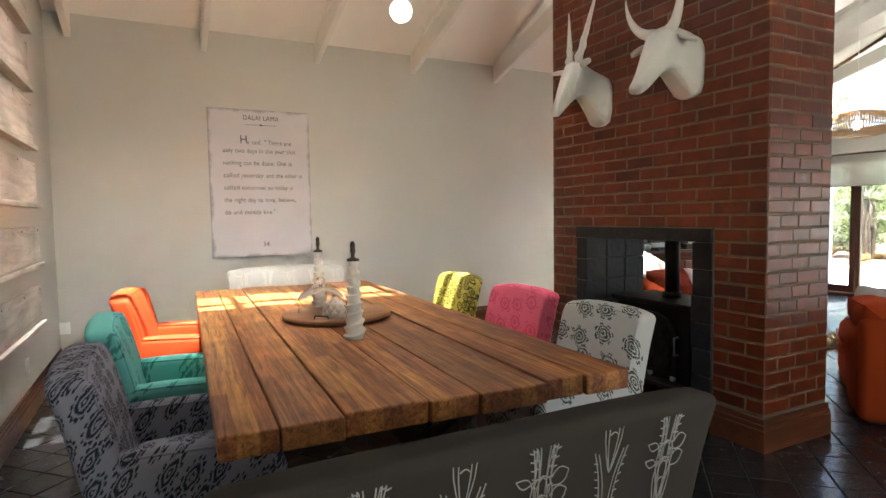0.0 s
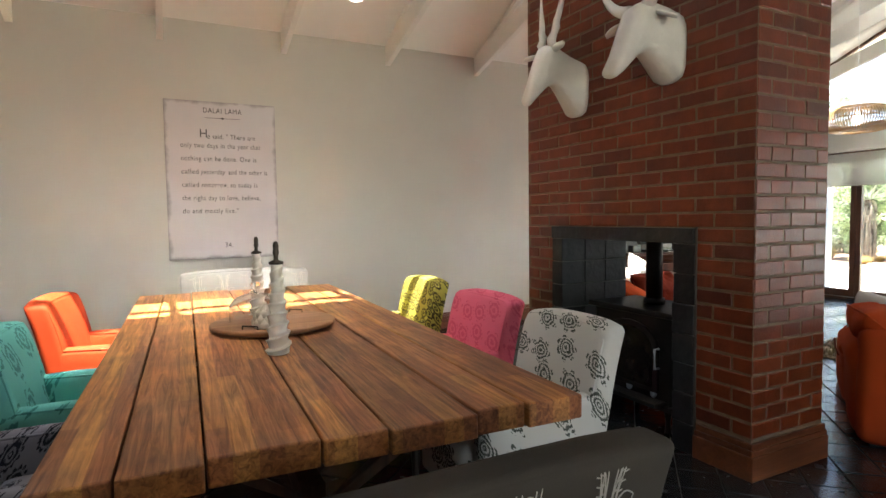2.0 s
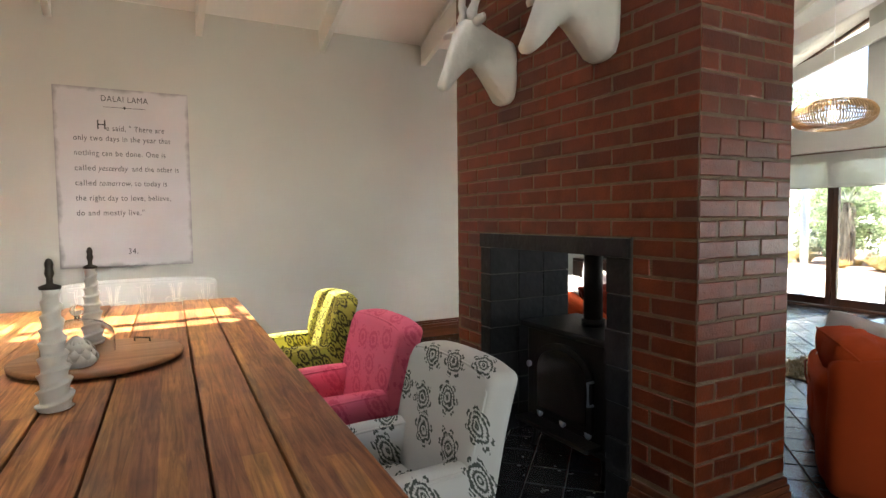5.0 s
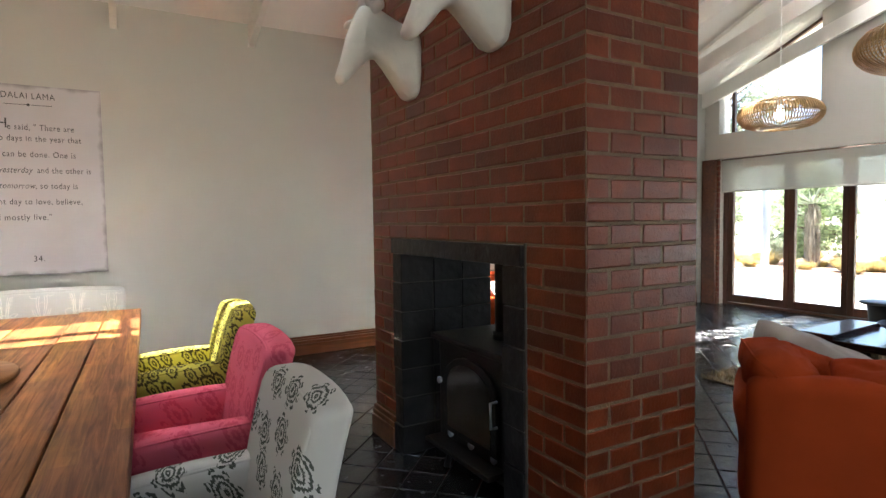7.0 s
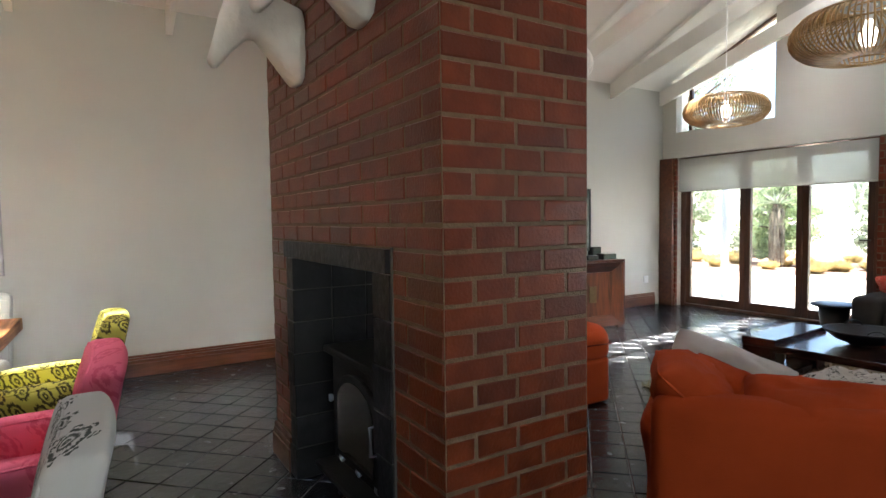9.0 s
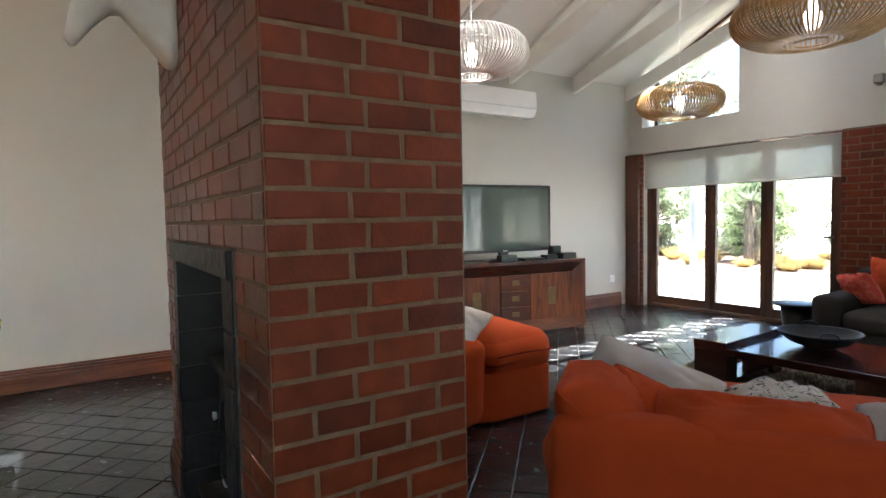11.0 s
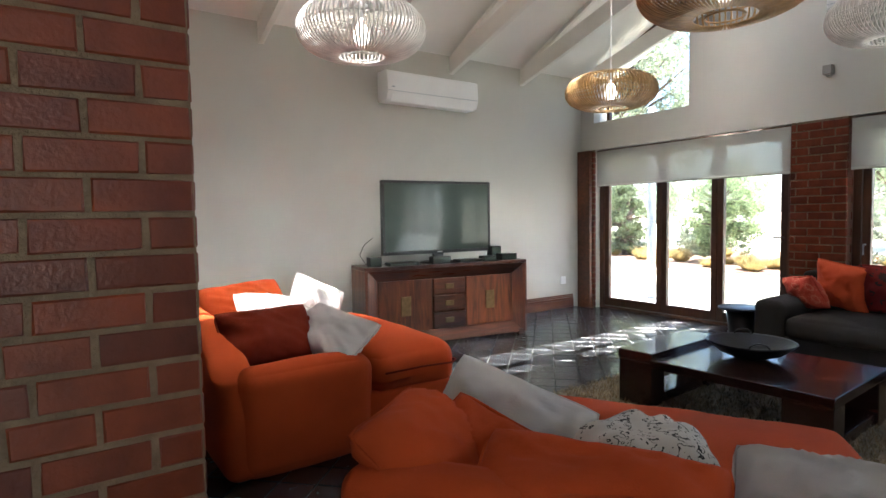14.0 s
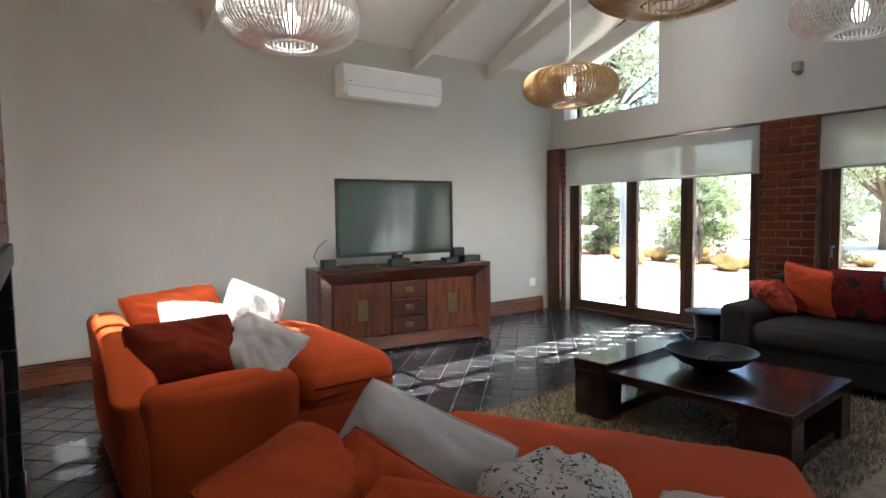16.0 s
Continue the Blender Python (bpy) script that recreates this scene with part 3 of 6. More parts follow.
# ---- upholstered dining chairs ----
def dining_chair(name, label, fabric, m, w=0.60, group="armchairs round the dining table", top=0.885, arms=True, d=0.62, arm_z=0.60):
    ch = thing(name, label, "chair", m, group)
    h = w / 2
    for sx in (-1, 1):
        for sy in (-1, 1):
            cx, cy = sx * (h - 0.07), sy * (d / 2 - 0.07)
            part("leg", tube([(cx, cy, 0.0), (cx, cy, 0.26)], [0.018, 0.03], 8), M["leg"], ch, "black tapered wooden leg")
    part("seat_frame", soft_box(-h + 0.01, -d / 2 + 0.01, 0.2, h - 0.01, d / 2 - 0.01, 0.36, 0.03, 3), fabric, ch, "", True)
    inner = h - (0.085 if arms else 0.0)
    part("seat", soft_box(-inner, -d / 2 + 0.1, 0.35, inner, d / 2 + 0.01, 0.46, 0.045, 6, (0, 0.012, 0.02)), fabric, ch, "", True)
    def rake(p):
        k = (p.z - 0.36) / 0.52
        lean = 0.10 * k + 0.035 * max(0.0, k - 0.5) ** 2 * 4 * 0.5
        return Vector((p.x * (1 + 0.02 * k), p.y - lean + 0.02 * (p.x / h) ** 2, p.z - 0.02 * (abs(p.x) / h) ** 4 * max(0, k)))
    part("backrest", soft_box(-h, -d / 2 - 0.01, 0.2, h, -d / 2 + 0.115, top, 0.032, 8, (0, 0.016, 0.006), rake), fabric, ch, "", True)
    edge = [(-h + 0.012, 0.30 + (top - 0.35) * i / 6) for i in range(7)] + [(-h + 0.04 + (w - 0.08) * i / 8, top - 0.012) for i in range(9)] + [(h - 0.012, top - 0.05 - (top - 0.35) * i / 6) for i in range(7)]
    part("piping", tube([rake(Vector((x, -d / 2 + 0.108, z))) for x, z in edge], 0.005, 6), fabric, ch, "", True)
    if arms:
        for s in (-1, 1):
            x0, x1 = sorted((s * h, s * (h - 0.095)))
            def drop(p, s=s):
                f = (p.y + d / 2) / d
                return Vector((p.x, p.y, p.z - (0.03 * max(0, f) ** 2 if p.z > 0.45 else 0)))
            part("armrest", soft_box(x0, -d / 2 + 0.04, 0.2, x1, d / 2 - 0.02, arm_z, 0.035, 6, (0.006, 0.0, 0.012), drop), fabric, ch, "", True)
            for q in (x0 + 0.008, x1 - 0.008):
                part("piping", tube([drop(Vector((q, -d / 2 + 0.08 + (d - 0.13) * i / 6, arm_z - 0.008))) for i in range(7)], 0.005, 6), fabric, ch, "", True)
    return ch


# chairs by the fireplace look towards -x, those opposite towards +x
dining_chair("dining_chair", "white upholstered armchair with dark insect print beside the table", M["f_white"], pose(1.87, 2.22, 0, 0, 0, 90), w=0.56)
dining_chair("dining_chair", "pink rose patterned upholstered armchair beside the table", M["f_pink"], pose(1.93, 3.06, 0, 0, 0, 90), w=0.62)
dining_chair("dining_chair", "yellow armchair with black ram head print in sunlight", M["f_yellow"], pose(1.98, 4.04, 0, 0, 0, 90), w=0.56)
dining_chair("dining_chair", "grey armchair with dark ram head print beside the table", M["f_grey"], pose(0.23, 2.36, 0, 0, 0, -90), w=0.64)
dining_chair("dining_chair", "turquoise armchair with dark leaf print beside the table", M["f_teal"], pose(0.25, 3.19, 0, 0, 0, -90), w=0.64)
dining_chair("dining_chair", "burnt orange velvet armchair lit by sun stripes", M["f_orange"], pose(0.29, 4.33, 0, 0, 0, -98), w=0.62)
bench = dining_chair("dining_bench", "taupe upholstered bench seat with white antelope skull print", M["f_dark"], pose(0.88, 1.41, 0, 0, 0, 0), w=1.34, top=0.86, arms=False, d=0.52)
bench2 = dining_chair("dining_bench", "pale grey upholstered bench seat with white antler print", M["f_pale"], pose(1.22, 5.16, 0, 0, 0, 180), w=1.06, top=0.90, arms=False, d=0.52)

# ---- chimney breast ----
CX0, CX1, CY0, CY1 = 3.137, 3.735, 1.962, 3.85
FB = (2.44, 3.42, 1.172)      # opening: y from, y to, top
FR = (2.295, 3.535, 1.265)    # black tiled surround
chimney = thing("chimney_breast", "freestanding red brick chimney with a see-through black tiled fireplace", "fireplace", pose(0, 0, 0), "", "structure")
IN = 0.004
part("core", box(CX0 + IN, CY0 + IN, 0, CX1 - IN, FR[0] + 0.02, 1.2545), M["mortar"], chimney, "recessed mortar")
part("core", box(CX0 + IN, FR[1] - 0.02, 0, CX1 - IN, CY1 - IN, 1.2545), M["mortar"], chimney, "recessed mortar")
part("core", box(CX0 + IN, CY0 + IN, 1.255, CX1 - IN, CY1 - IN, 5.25), M["mortar"], chimney, "recessed mortar")
# plinth round the foot of the two piers
def plinth(y0, y1):
    e = 0.022
    bm = box(CX0 - e, y0, 0, CX1 + e, y1, 0.125, 0.004)
    box(CX0 - e * 0.75, y0 + e * 0.25, 0.125, CX1 + e * 0.75, y1 - e * 0.25, 0.155, 0.004, bm=bm)
    box(CX0 - e * 0.45, y0 + e * 0.5, 0.155, CX1 + e * 0.45, y1 - e * 0.5, 0.188, 0.005, bm=bm)
    return part("plinth", bm, M["skirting"], chimney, "red-brown stained moulded plinth")
plinth(CY0 - 0.022, FR[0] - 0.004)
plinth(FR[1] + 0.004, CY1 + 0.022)

# ---- doors and piers on the gable ----
FX0, FX1 = X1 + 0.10, X1 + 0.165
def glazed_door(name, y0, y1, posts, label):
    d = thing(name, label, "door", pose(0, 0, 0), "glazed doors", "structure")
    part("door_frame", box(FX0 - 0.02, y0 + 0.001, 0, FX1 + 0.02, y0 + 0.07, OPEN_Z - 0.002, 0.005), M["darkwood"], d)
    part("door_frame", box(FX0 - 0.02, y1 - 0.07, 0, FX1 + 0.02, y1 - 0.001, OPEN_Z - 0.002, 0.005), M["darkwood"], d)
    part("threshold", box(FX0 - 0.02, y0 + 0.071, 0.0, FX1 + 0.02, y1 - 0.071, 0.035, 0.005), M["darkwood"], d)
    part("door_head", box(FX0 - 0.02, y0 + 0.071, OPEN_Z - 0.06, FX1 + 0.02, y1 - 0.071, OPEN_Z - 0.002, 0.005), M["darkwood"], d)
    edges = [y0 + 0.072] + posts + [y1 - 0.072]
    for a, b in zip(edges, edges[1:]):
        leaf = thing("door_leaf", "", "", None)
        leaf.parent = d
        s = 0.075
        bm = box(FX0, a + 0.002, 0.04, FX1, a + s, OPEN_Z - 0.065, 0.006)
        box(FX0, b - s, 0.04, FX1, b - 0.002, OPEN_Z - 0.065, 0.006, bm=bm)
        box(FX0 + 0.003, a + s, 0.04, FX1 - 0.003, b - s, 0.15, 0.006, bm=bm)
        box(FX0 + 0.003, a + s, OPEN_Z - 0.145, FX1 - 0.003, b - s, OPEN_Z - 0.065, 0.006, bm=bm)
        lf = part("leaf_frame", bm, M["darkwood"], leaf)
        g = part("pane", box(FX0 + 0.028, a + s - 0.01, 0.14, FX0 + 0.034, b - s + 0.01, OPEN_Z - 0.14), M["glass"], leaf)
        g.visible_shadow = False
    return d
glazed_door("door_1", D1[0], D1[1], [4.21, 4.95], "brown stained timber folding doors with clear glass panes")
glazed_door("door_2", D2[0], D2[1], [1.15, 2.0], "brown stained timber folding doors with clear glass panes")
glazed_door("door_3", D3[0], D3[1], [-1.95, -1.1], "brown stained timber folding doors with clear glass panes")
h = part("door_handle", tube([(FX0, 3.475, 1.05), (FX0 - 0.05, 3.475, 1.05), (FX0 - 0.05, 3.56, 1.05)], 0.009, 8), M["bronze"], bpy.data.objects["door_1"])
h2 = part("door_handle", tube([(FX0, 2.735, 1.0), (FX0 - 0.05, 2.735, 1.0), (FX0 - 0.05, 2.735, 0.9)], 0.009, 8), M["grey_metal"], bpy.data.objects["door_2"])

# raked upper window
win = thing("window_1", "raked upper gable window with dark frame and clear glass", "window", pose(0, 0, 0), "", "structure")
def wtop(y):
    return roof_z(y) - 0.02
gl = part("pane", prism([(WIN_Y0 + 0.01, WIN_Z0 + 0.01), (WIN_Y1 - 0.01, WIN_Z0 + 0.01), (WIN_Y1 - 0.01, wtop(WIN_Y1)), (WIN_Y0 + 0.01, wtop(WIN_Y0))], 0.006, "x", X1 + 0.14), M["glass"], win)
gl.visible_shadow = False
part("window_frame", box(X1 + 0.11, 5.78, WIN_Z0 + 0.002, X1 + 0.17, 5.83, wtop(5.83), 0.004), M["darkwood"], win)
part("window_frame", prism([(WIN_Y0 + 0.002, wtop(WIN_Y0) - 0.045), (WIN_Y1 - 0.002, wtop(WIN_Y1) - 0.045), (WIN_Y1 - 0.002, wtop(WIN_Y1)), (WIN_Y0 + 0.002, wtop(WIN_Y0))], 0.06, "x", X1 + 0.11), M["darkwood"], win)

# roller blinds
def blind(y0, y1, z0):
    b = thing("roller_blind", "half-lowered translucent beige roller blind over glazed doors", "blind", pose(0, 0, 0), "roller blinds")
    part("roller", tube([(X1 + 0.012, y0, OPEN_Z - 0.035), (X1 + 0.012, y1, OPEN_Z - 0.035)], 0.022, 12), M["tabledark"], b, "dark roller tube", True)
    part("fabric", box(X1 - 0.012, y0 + 0.01, z0, X1 - 0.010, y1 - 0.01, OPEN_Z - 0.03), M["blind"], b)
    part("hem_bar", box(X1 - 0.017, y0 + 0.01, z0 - 0.012, X1 - 0.005, y1 - 0.01, z0 + 0.012, 0.003), M["blindbar"], b)
    return b
bm_ = bpy.data.materials.new("blind_mesh")
bm_.use_nodes = True
_n, _k = bm_.node_tree.nodes, bm_.node_tree.links
_b = _n["Principled BSDF"]
_b.inputs["Base Color"].default_value, _b.inputs["Roughness"].default_value = (0.48, 0.475, 0.44, 1), 0.9
_tr = _n.new("ShaderNodeBsdfTransparent")
_tr.inputs[0].default_value = (0.95, 0.93, 0.88, 1)
_tl = _n.new("ShaderNodeBsdfTranslucent")
_tl.inputs[0].default_value = (0.75, 0.73, 0.66, 1)
_m1, _m2 = _n.new("ShaderNodeMixShader"), _n.new("ShaderNodeMixShader")
_m1.inputs[0].default_value, _m2.inputs[0].default_value = 0.16, 0.30
_k.new(_b.outputs[0], _m1.inputs[1])
_k.new(_tl.outputs[0], _m1.inputs[2])
_k.new(_m1.outputs[0], _m2.inputs[1])
_k.new(_tr.outputs[0], _m2.inputs[2])
_k.new(_m2.outputs[0], _n["Material Output"].inputs[0])
M["blind"] = bm_
M["blindbar"] = mat("blind_bar", (0.45, 0.44, 0.40), 0.8, vary=0.05)
blind(D1[0], D1[1] - 0.02, 1.73)
blind(D2[0], D2[1], 1.73)

# skirting along the long wall and end wall
def skirting(name, a, b, axis):
    bm = bmesh.new()
    for (d, z0, z1) in ((0.026, 0.0, 0.115), (0.021, 0.115, 0.145), (0.016, 0.148, 0.168), (0.011, 0.170, 0.190)):
        if axis == "x":
            box(a, Y1 - d, z0, b, Y1 - 0.0005, z1, 0.003, bm=bm)
        else:
            box(X0 + 0.0005, a, z0, X0 + d, b, z1, 0.003, bm=bm)
    return structure(name, bm, M["skirting"], "red-brown stained moulded timber skirting", "baseboard")
skirting("baseboard_1", X0 + 0.03, X1 - 0.19, "x")
skirting("baseboard_2", Y0, Y1 - 0.001, "y")

# ---- outdoors ----
structure("ground", box(X1 + 0.3, -900, -0.2, 1500, 900, -0.10), M["grass"], "sunlit pale lawn outside the doors", "ground")
structure("ground_west", box(-900, -900, -0.6, X1 + 0.31, 900, -0.2), M["grass"], "lawn round the house", "ground")

# ---- living room ----
def cushion(label, material, x, y, z, yaw, lean, w=0.5, h=0.46, t=0.18, seed=0, spin=0, cord=None, group="loose cushions", dent=0.0):
    c = thing("cushion", label, "cushion", pose(x, y, z, 0, 0, yaw) @ pose(0, 0, 0, lean, 0, 0) @ pose(0, 0, 0, 0, spin, 0), group)
    part("cover", pillow(w, h, t * 1.15, 26, seed, dent, 0.012), material, c, "", True)
    rim_cord(w, h, cord or material, c)
    return c


M["linen"] = mat("natural_linen", (0.46, 0.43, 0.41), 0.9, vary=0.06, scale=5, bump=0.3, bump_scale=240, spec=0.2)
M["whiteprint"] = print_mat("white_linen_round_print", (0.56, 0.545, 0.52), (0.34, 0.31, 0.27), 0.22, 14, 0.42, 0.16, 40, blend=0.7)


def script_mat():
    m = mat("linen_with_handwriting", (0.48, 0.455, 0.42), 0.9, vary=0.05, scale=5, bump=0.25, bump_scale=240)
    t = m.node_tree
    n, k = t.nodes, t.links
    tex = n.new("ShaderNodeTexCoord")
    mp = n.new("ShaderNodeMapping")
    mp.inputs["Rotation"].default_value = (0.3, 0.5, 0.4)
    k.new(tex.outputs["Object"], mp.inputs["Vector"])
    w = n.new("ShaderNodeTexWave")
    w.wave_type, w.bands_direction = "BANDS", "Z"
    w.inputs["Scale"].default_value, w.inputs["Distortion"].default_value = 8.5, 7.0
    w.inputs["Detail"].default_value, w.inputs["Detail Scale"].default_value = 1.0, 6.0
    k.new(mp.outputs[0], w.inputs["Vector"])
    lt = n.new("ShaderNodeMath")
    lt.operation = "LESS_THAN"
    lt.inputs[1].default_value = 0.06
    k.new(w.outputs["Fac"], lt.inputs[0])
    nz = n.new("ShaderNodeTexNoise")
    nz.inputs["Scale"].default_value = 16.0
    k.new(mp.outputs[0], nz.inputs["Vector"])
    gt = n.new("ShaderNodeMath")
    gt.operation = "GREATER_THAN"
    gt.inputs[1].default_value = 0.40
    k.new(nz.outputs[0], gt.inputs[0])
    mu = n.new("ShaderNodeMath")
    mu.operation = "MULTIPLY"
    k.new(lt.outputs[0], mu.inputs[0])
    k.new(gt.outputs[0], mu.inputs[1])
    old = [q for q in n if q.bl_idname == "ShaderNodeMixRGB"][0]
    mx = n.new("ShaderNodeMixRGB")
    k.new(mu.outputs[0], mx.inputs[0])
    k.new(old.outputs[0], mx.inputs[1])
    mx.inputs[2].default_value = (0.02, 0.018, 0.018, 1)
    k.new(mx.outputs[0], n["Principled BSDF"].inputs["Base Color"])
    return m
M["script"] = script_mat()


def daybed(origin, s, label, drop=0.14, high=0.755, lean=0.05, L=1.50, seat_z=0.50):
    """A deep chaise: back along local x = 0, open end at x = 1.5, one scrolled arm at v = 0; s turns v to the left or right."""
    d = thing("daybed", label, "sofa", origin, "orange daybeds")
    W = 1.42
    def b(x0, v0, z0, x1, v1, z1, **k):
        y0, y1 = sorted((s * v0, s * v1))
        return soft_box(x0, y0, z0, x1, y1, z1, **k)
    def reach(p, over):
        """Past the arm the seat and its base run out to the arm's outer side."""
        k = max(0.0, min(1.0, (p.x - 0.76) / 0.08))
        v = s * p.y
        return Vector((p.x, s * (v - over * k * max(0.0, 1 - (v - 0.05) / 0.7)), p.z))
    part("base", b(0.06, 0.05, 0.012, L - 0.06, W - 0.03, 0.34, r=0.03, n=14, warp=lambda p: reach(p, 0.07), lump=0.006), M["orange"], d, "", True)
    def sag(p):
        e = max(0.0, (p.x - 0.9) / 0.6)
        q = reach(p, 0.21)
        return Vector((q.x, q.y, p.z - 0.02 * e * e + 0.010 * math.sin(p.x * 5 + p.y * 3) * (1 if p.z > 0.4 else 0)))
    part("seat_cushion", b(0.16, 0.16, 0.30, L, W, seat_z, r=0.10, n=14, puff=(0.02, 0.015, 0.085), warp=sag, lump=0.012, seed=s), M["orange"], d, "", True)
    def backwarp(p):
        v = abs(p.y)
        top = max(0.0, (p.z - 0.3) / 0.45)
        dip = drop * max(0.0, 1 - v / 0.5) ** 1.5 * max(0.0, (p.z - 0.45) / 0.3)
        return Vector((p.x - lean * top * top - 0.02 * math.sin(max(0, min(1, p.z / 0.75)) * math.pi), p.y, p.z - dip))
    part("backrest", b(0.0, 0.0, 0.012, 0.20, W, high, r=0.07, n=10, puff=(0.012, 0, 0.01), warp=backwarp, lump=0.008, seed=3 * s), M["orange"], d, "", True)
    def roll(p):
        k = (p.z - 0.3) / 0.28
        out = 0.055 * max(0.0, min(1.0, k)) ** 1.5
        return Vector((p.x, p.y - s * out, p.z - 0.04 * max(0, (p.x - 0.5)) ** 2 * (1 if p.z > 0.4 else 0)))
    part("armrest", b(0.05, -0.015, 0.012, 0.80, 0.19, 0.585, r=0.098, n=8, puff=(0.02, 0.012, 0.018), warp=roll, lump=0.008, seed=5 * s), M["orange"], d, "", True)
    for x, v in ((0.1, 0.1), (1.3, 0.12), (0.1, W - 0.12), (1.3, W - 0.12)):
        part("foot", box(x - 0.03, s * v - 0.03, 0.0, x + 0.03, s * v + 0.03, 0.02), M["leg"], d)
    zr = seat_z - 0.115
    part("piping", tube([(0.86, s * -0.045, zr), (1.1, s * -0.050, zr + 0.004), (L - 0.07, s * -0.035, zr - 0.01), (L - 0.01, s * 0.02, zr - 0.012), (L + 0.022, s * 0.5, zr), (L + 0.022, s * 1.0, zr), (L - 0.01, s * (W - 0.06), zr - 0.01)], 0.006, 6), M["rust"], d, "", True)
    return d


daybed(pose(4.10, 3.40, 0, 0, 0, 0), 1, "wide orange linen daybed with sun stripes on its back", 0.21, 0.765, 0.05, 1.40, 0.565)
daybed(pose(4.035, 1.945, 0, 0, 0, 31), -1, "wide orange linen daybed heaped with loose cushions", 0.02, 0.69, 0.015, 1.60, 0.455)
cushion("rust red linen cushion leaning on the daybed arm", M["rust"], 4.42, 3.72, 0.655, 6, -30, 0.56, 0.40, 0.22, 1)
cushion("rust red linen cushion on the orange daybed", M["rust"], 4.74, 3.76, 0.61, -20, -28, 0.36, 0.34, 0.18, 2)
cushion("orange linen cushion against the daybed back", M["orange"], 4.58, 4.76, 0.70, 4, -48, 0.66, 0.46, 0.16, 3, spin=-5)
cushion("white cushion with handwriting print on the orange daybed", M["script"], 4.62, 4.32, 0.685, 16, -52, 0.46, 0.40, 0.15, 4, spin=16)
cushion("white cushion with a round print standing on the daybed", M["whiteprint"], 4.98, 4.44, 0.70, 10, -24, 0.42, 0.42, 0.15, 5, spin=30)
cushion("natural linen cushion slumped over the daybed seat", M["linen"], 4.76, 3.66, 0.655, -62, -52, 0.60, 0.36, 0.15, 6, spin=14)
cushion("large pale linen cushion propped on the daybed", M["linen"], 4.73, 2.06, 0.575, -42, -38, 0.57, 0.42, 0.27, 7, spin=24)
cushion("orange linen cushion propped in the daybed corner", M["orange"], 4.35, 1.955, 0.615, 40, -48, 0.50, 0.44, 0.22, 8, spin=2)
cushion("orange linen cushion tucked beside the pale cushion", M["orange"], 4.49, 1.86, 0.56, -44, -46, 0.48, 0.40, 0.16, 9, spin=28)
cushion("long orange linen cushion lying along the daybed back", M["orange"], 4.49, 1.49, 0.615, -62, -60, 0.66, 0.40, 0.22, 10, dent=0.05)
cushion("pale linen cushion lying on the daybed", M["linen"], 5.02, 1.13, 0.56, -66, -66, 0.56, 0.44, 0.20, 11)

# gathered ball cushion with a handwriting print
ball = thing("ball_cushion", "round gathered linen cushion printed with black handwriting", "cushion", pose(4.86, 1.60, 0.455))
def ball_mesh(r=0.205, h=0.27):
    bm = bmesh.new()
    rings, seg = 18, 56
    rows = []
    for i in range(rings + 1):
        a = math.pi * i / rings
        row = []
        for j in range(seg):
            b = 2 * math.pi * j / seg
            pleat = 0.018 * math.sin(a) ** 0.5 * (math.sin(b * 7 + 2 * math.sin(b * 2)) * max(0, math.cos(a)) + 0.6 * noise.noise(Vector((math.cos(b) * 2, math.sin(b) * 2, a * 2))))
            rr = (math.sin(a) ** 0.75) * r + pleat
            row.append(bm.verts.new((rr * math.cos(b), rr * math.sin(b), h / 2 + math.cos(a) * h / 2 * (1 - 0.22 * math.exp(-(a * 3) ** 2)) + pleat * 0.4)))
        rows.append(row)
    for a, b in zip(rows, rows[1:]):
        for j in range(seg):
            bm.faces.new((a[j], a[(j + 1) % seg], b[(j + 1) % seg], b[j]))
    bmesh.ops.remove_doubles(bm, verts=bm.verts, dist=0.0008)
    return bm
part("cover", ball_mesh(), M["script"], ball, "", True)
part("button", lathe([(0.0, 0.205), (0.02, 0.205), (0.024, 0.215), (0.015, 0.223), (0.0, 0.225)], 14), M["script"], ball, "", True)

# ---- charcoal sofa ----
sofa = thing("sofa", "charcoal fabric sofa with wide arms under the brick pier", "sofa", pose(0, 0, 0))
SX0, SX1, SY0, SY1 = 8.52, 9.55, 0.55, 3.12
part("base", soft_box(SX0 + 0.05, SY0 + 0.02, 0.05, SX1 - 0.02, SY1 - 0.02, 0.26, 0.03, 5), M["greysofa"], sofa, "", True)
for a, b in ((SY0 + 0.25, 1.85), (1.86, SY1 - 0.26)):
    part("seat_cushion", soft_box(SX0, a, 0.25, SX1 - 0.22, b, 0.43, 0.06, 7, (0.02, 0.0, 0.03)), M["greysofa"], sofa, "", True)
    part("back_cushion", soft_box(SX1 - 0.34, a, 0.40, SX1 - 0.12, b, 0.80, 0.07, 7, (0.03, 0, 0.02)), M["greysofa"], sofa, "", True)
part("backrest", soft_box(SX1 - 0.2, SY0 + 0.05, 0.05, SX1, SY1 - 0.05, 0.76, 0.05, 6), M["greysofa"], sofa, "", True)
for a, b in ((SY0, SY0 + 0.25), (SY1 - 0.25, SY1)):
    part("armrest", soft_box(SX0 + 0.01, a, 0.05, SX1 - 0.03, b, 0.555, 0.06, 6, (0.01, 0.008, 0.012)), M["greysofa"], sofa, "", True)
for x in (SX0 + 0.1, SX1 - 0.1):
    for y in (SY0 + 0.1, SY1 - 0.1):
        part("foot", box(x - 0.03, y - 0.03, 0, x + 0.03, y + 0.03, 0.06), M["leg"], sofa)
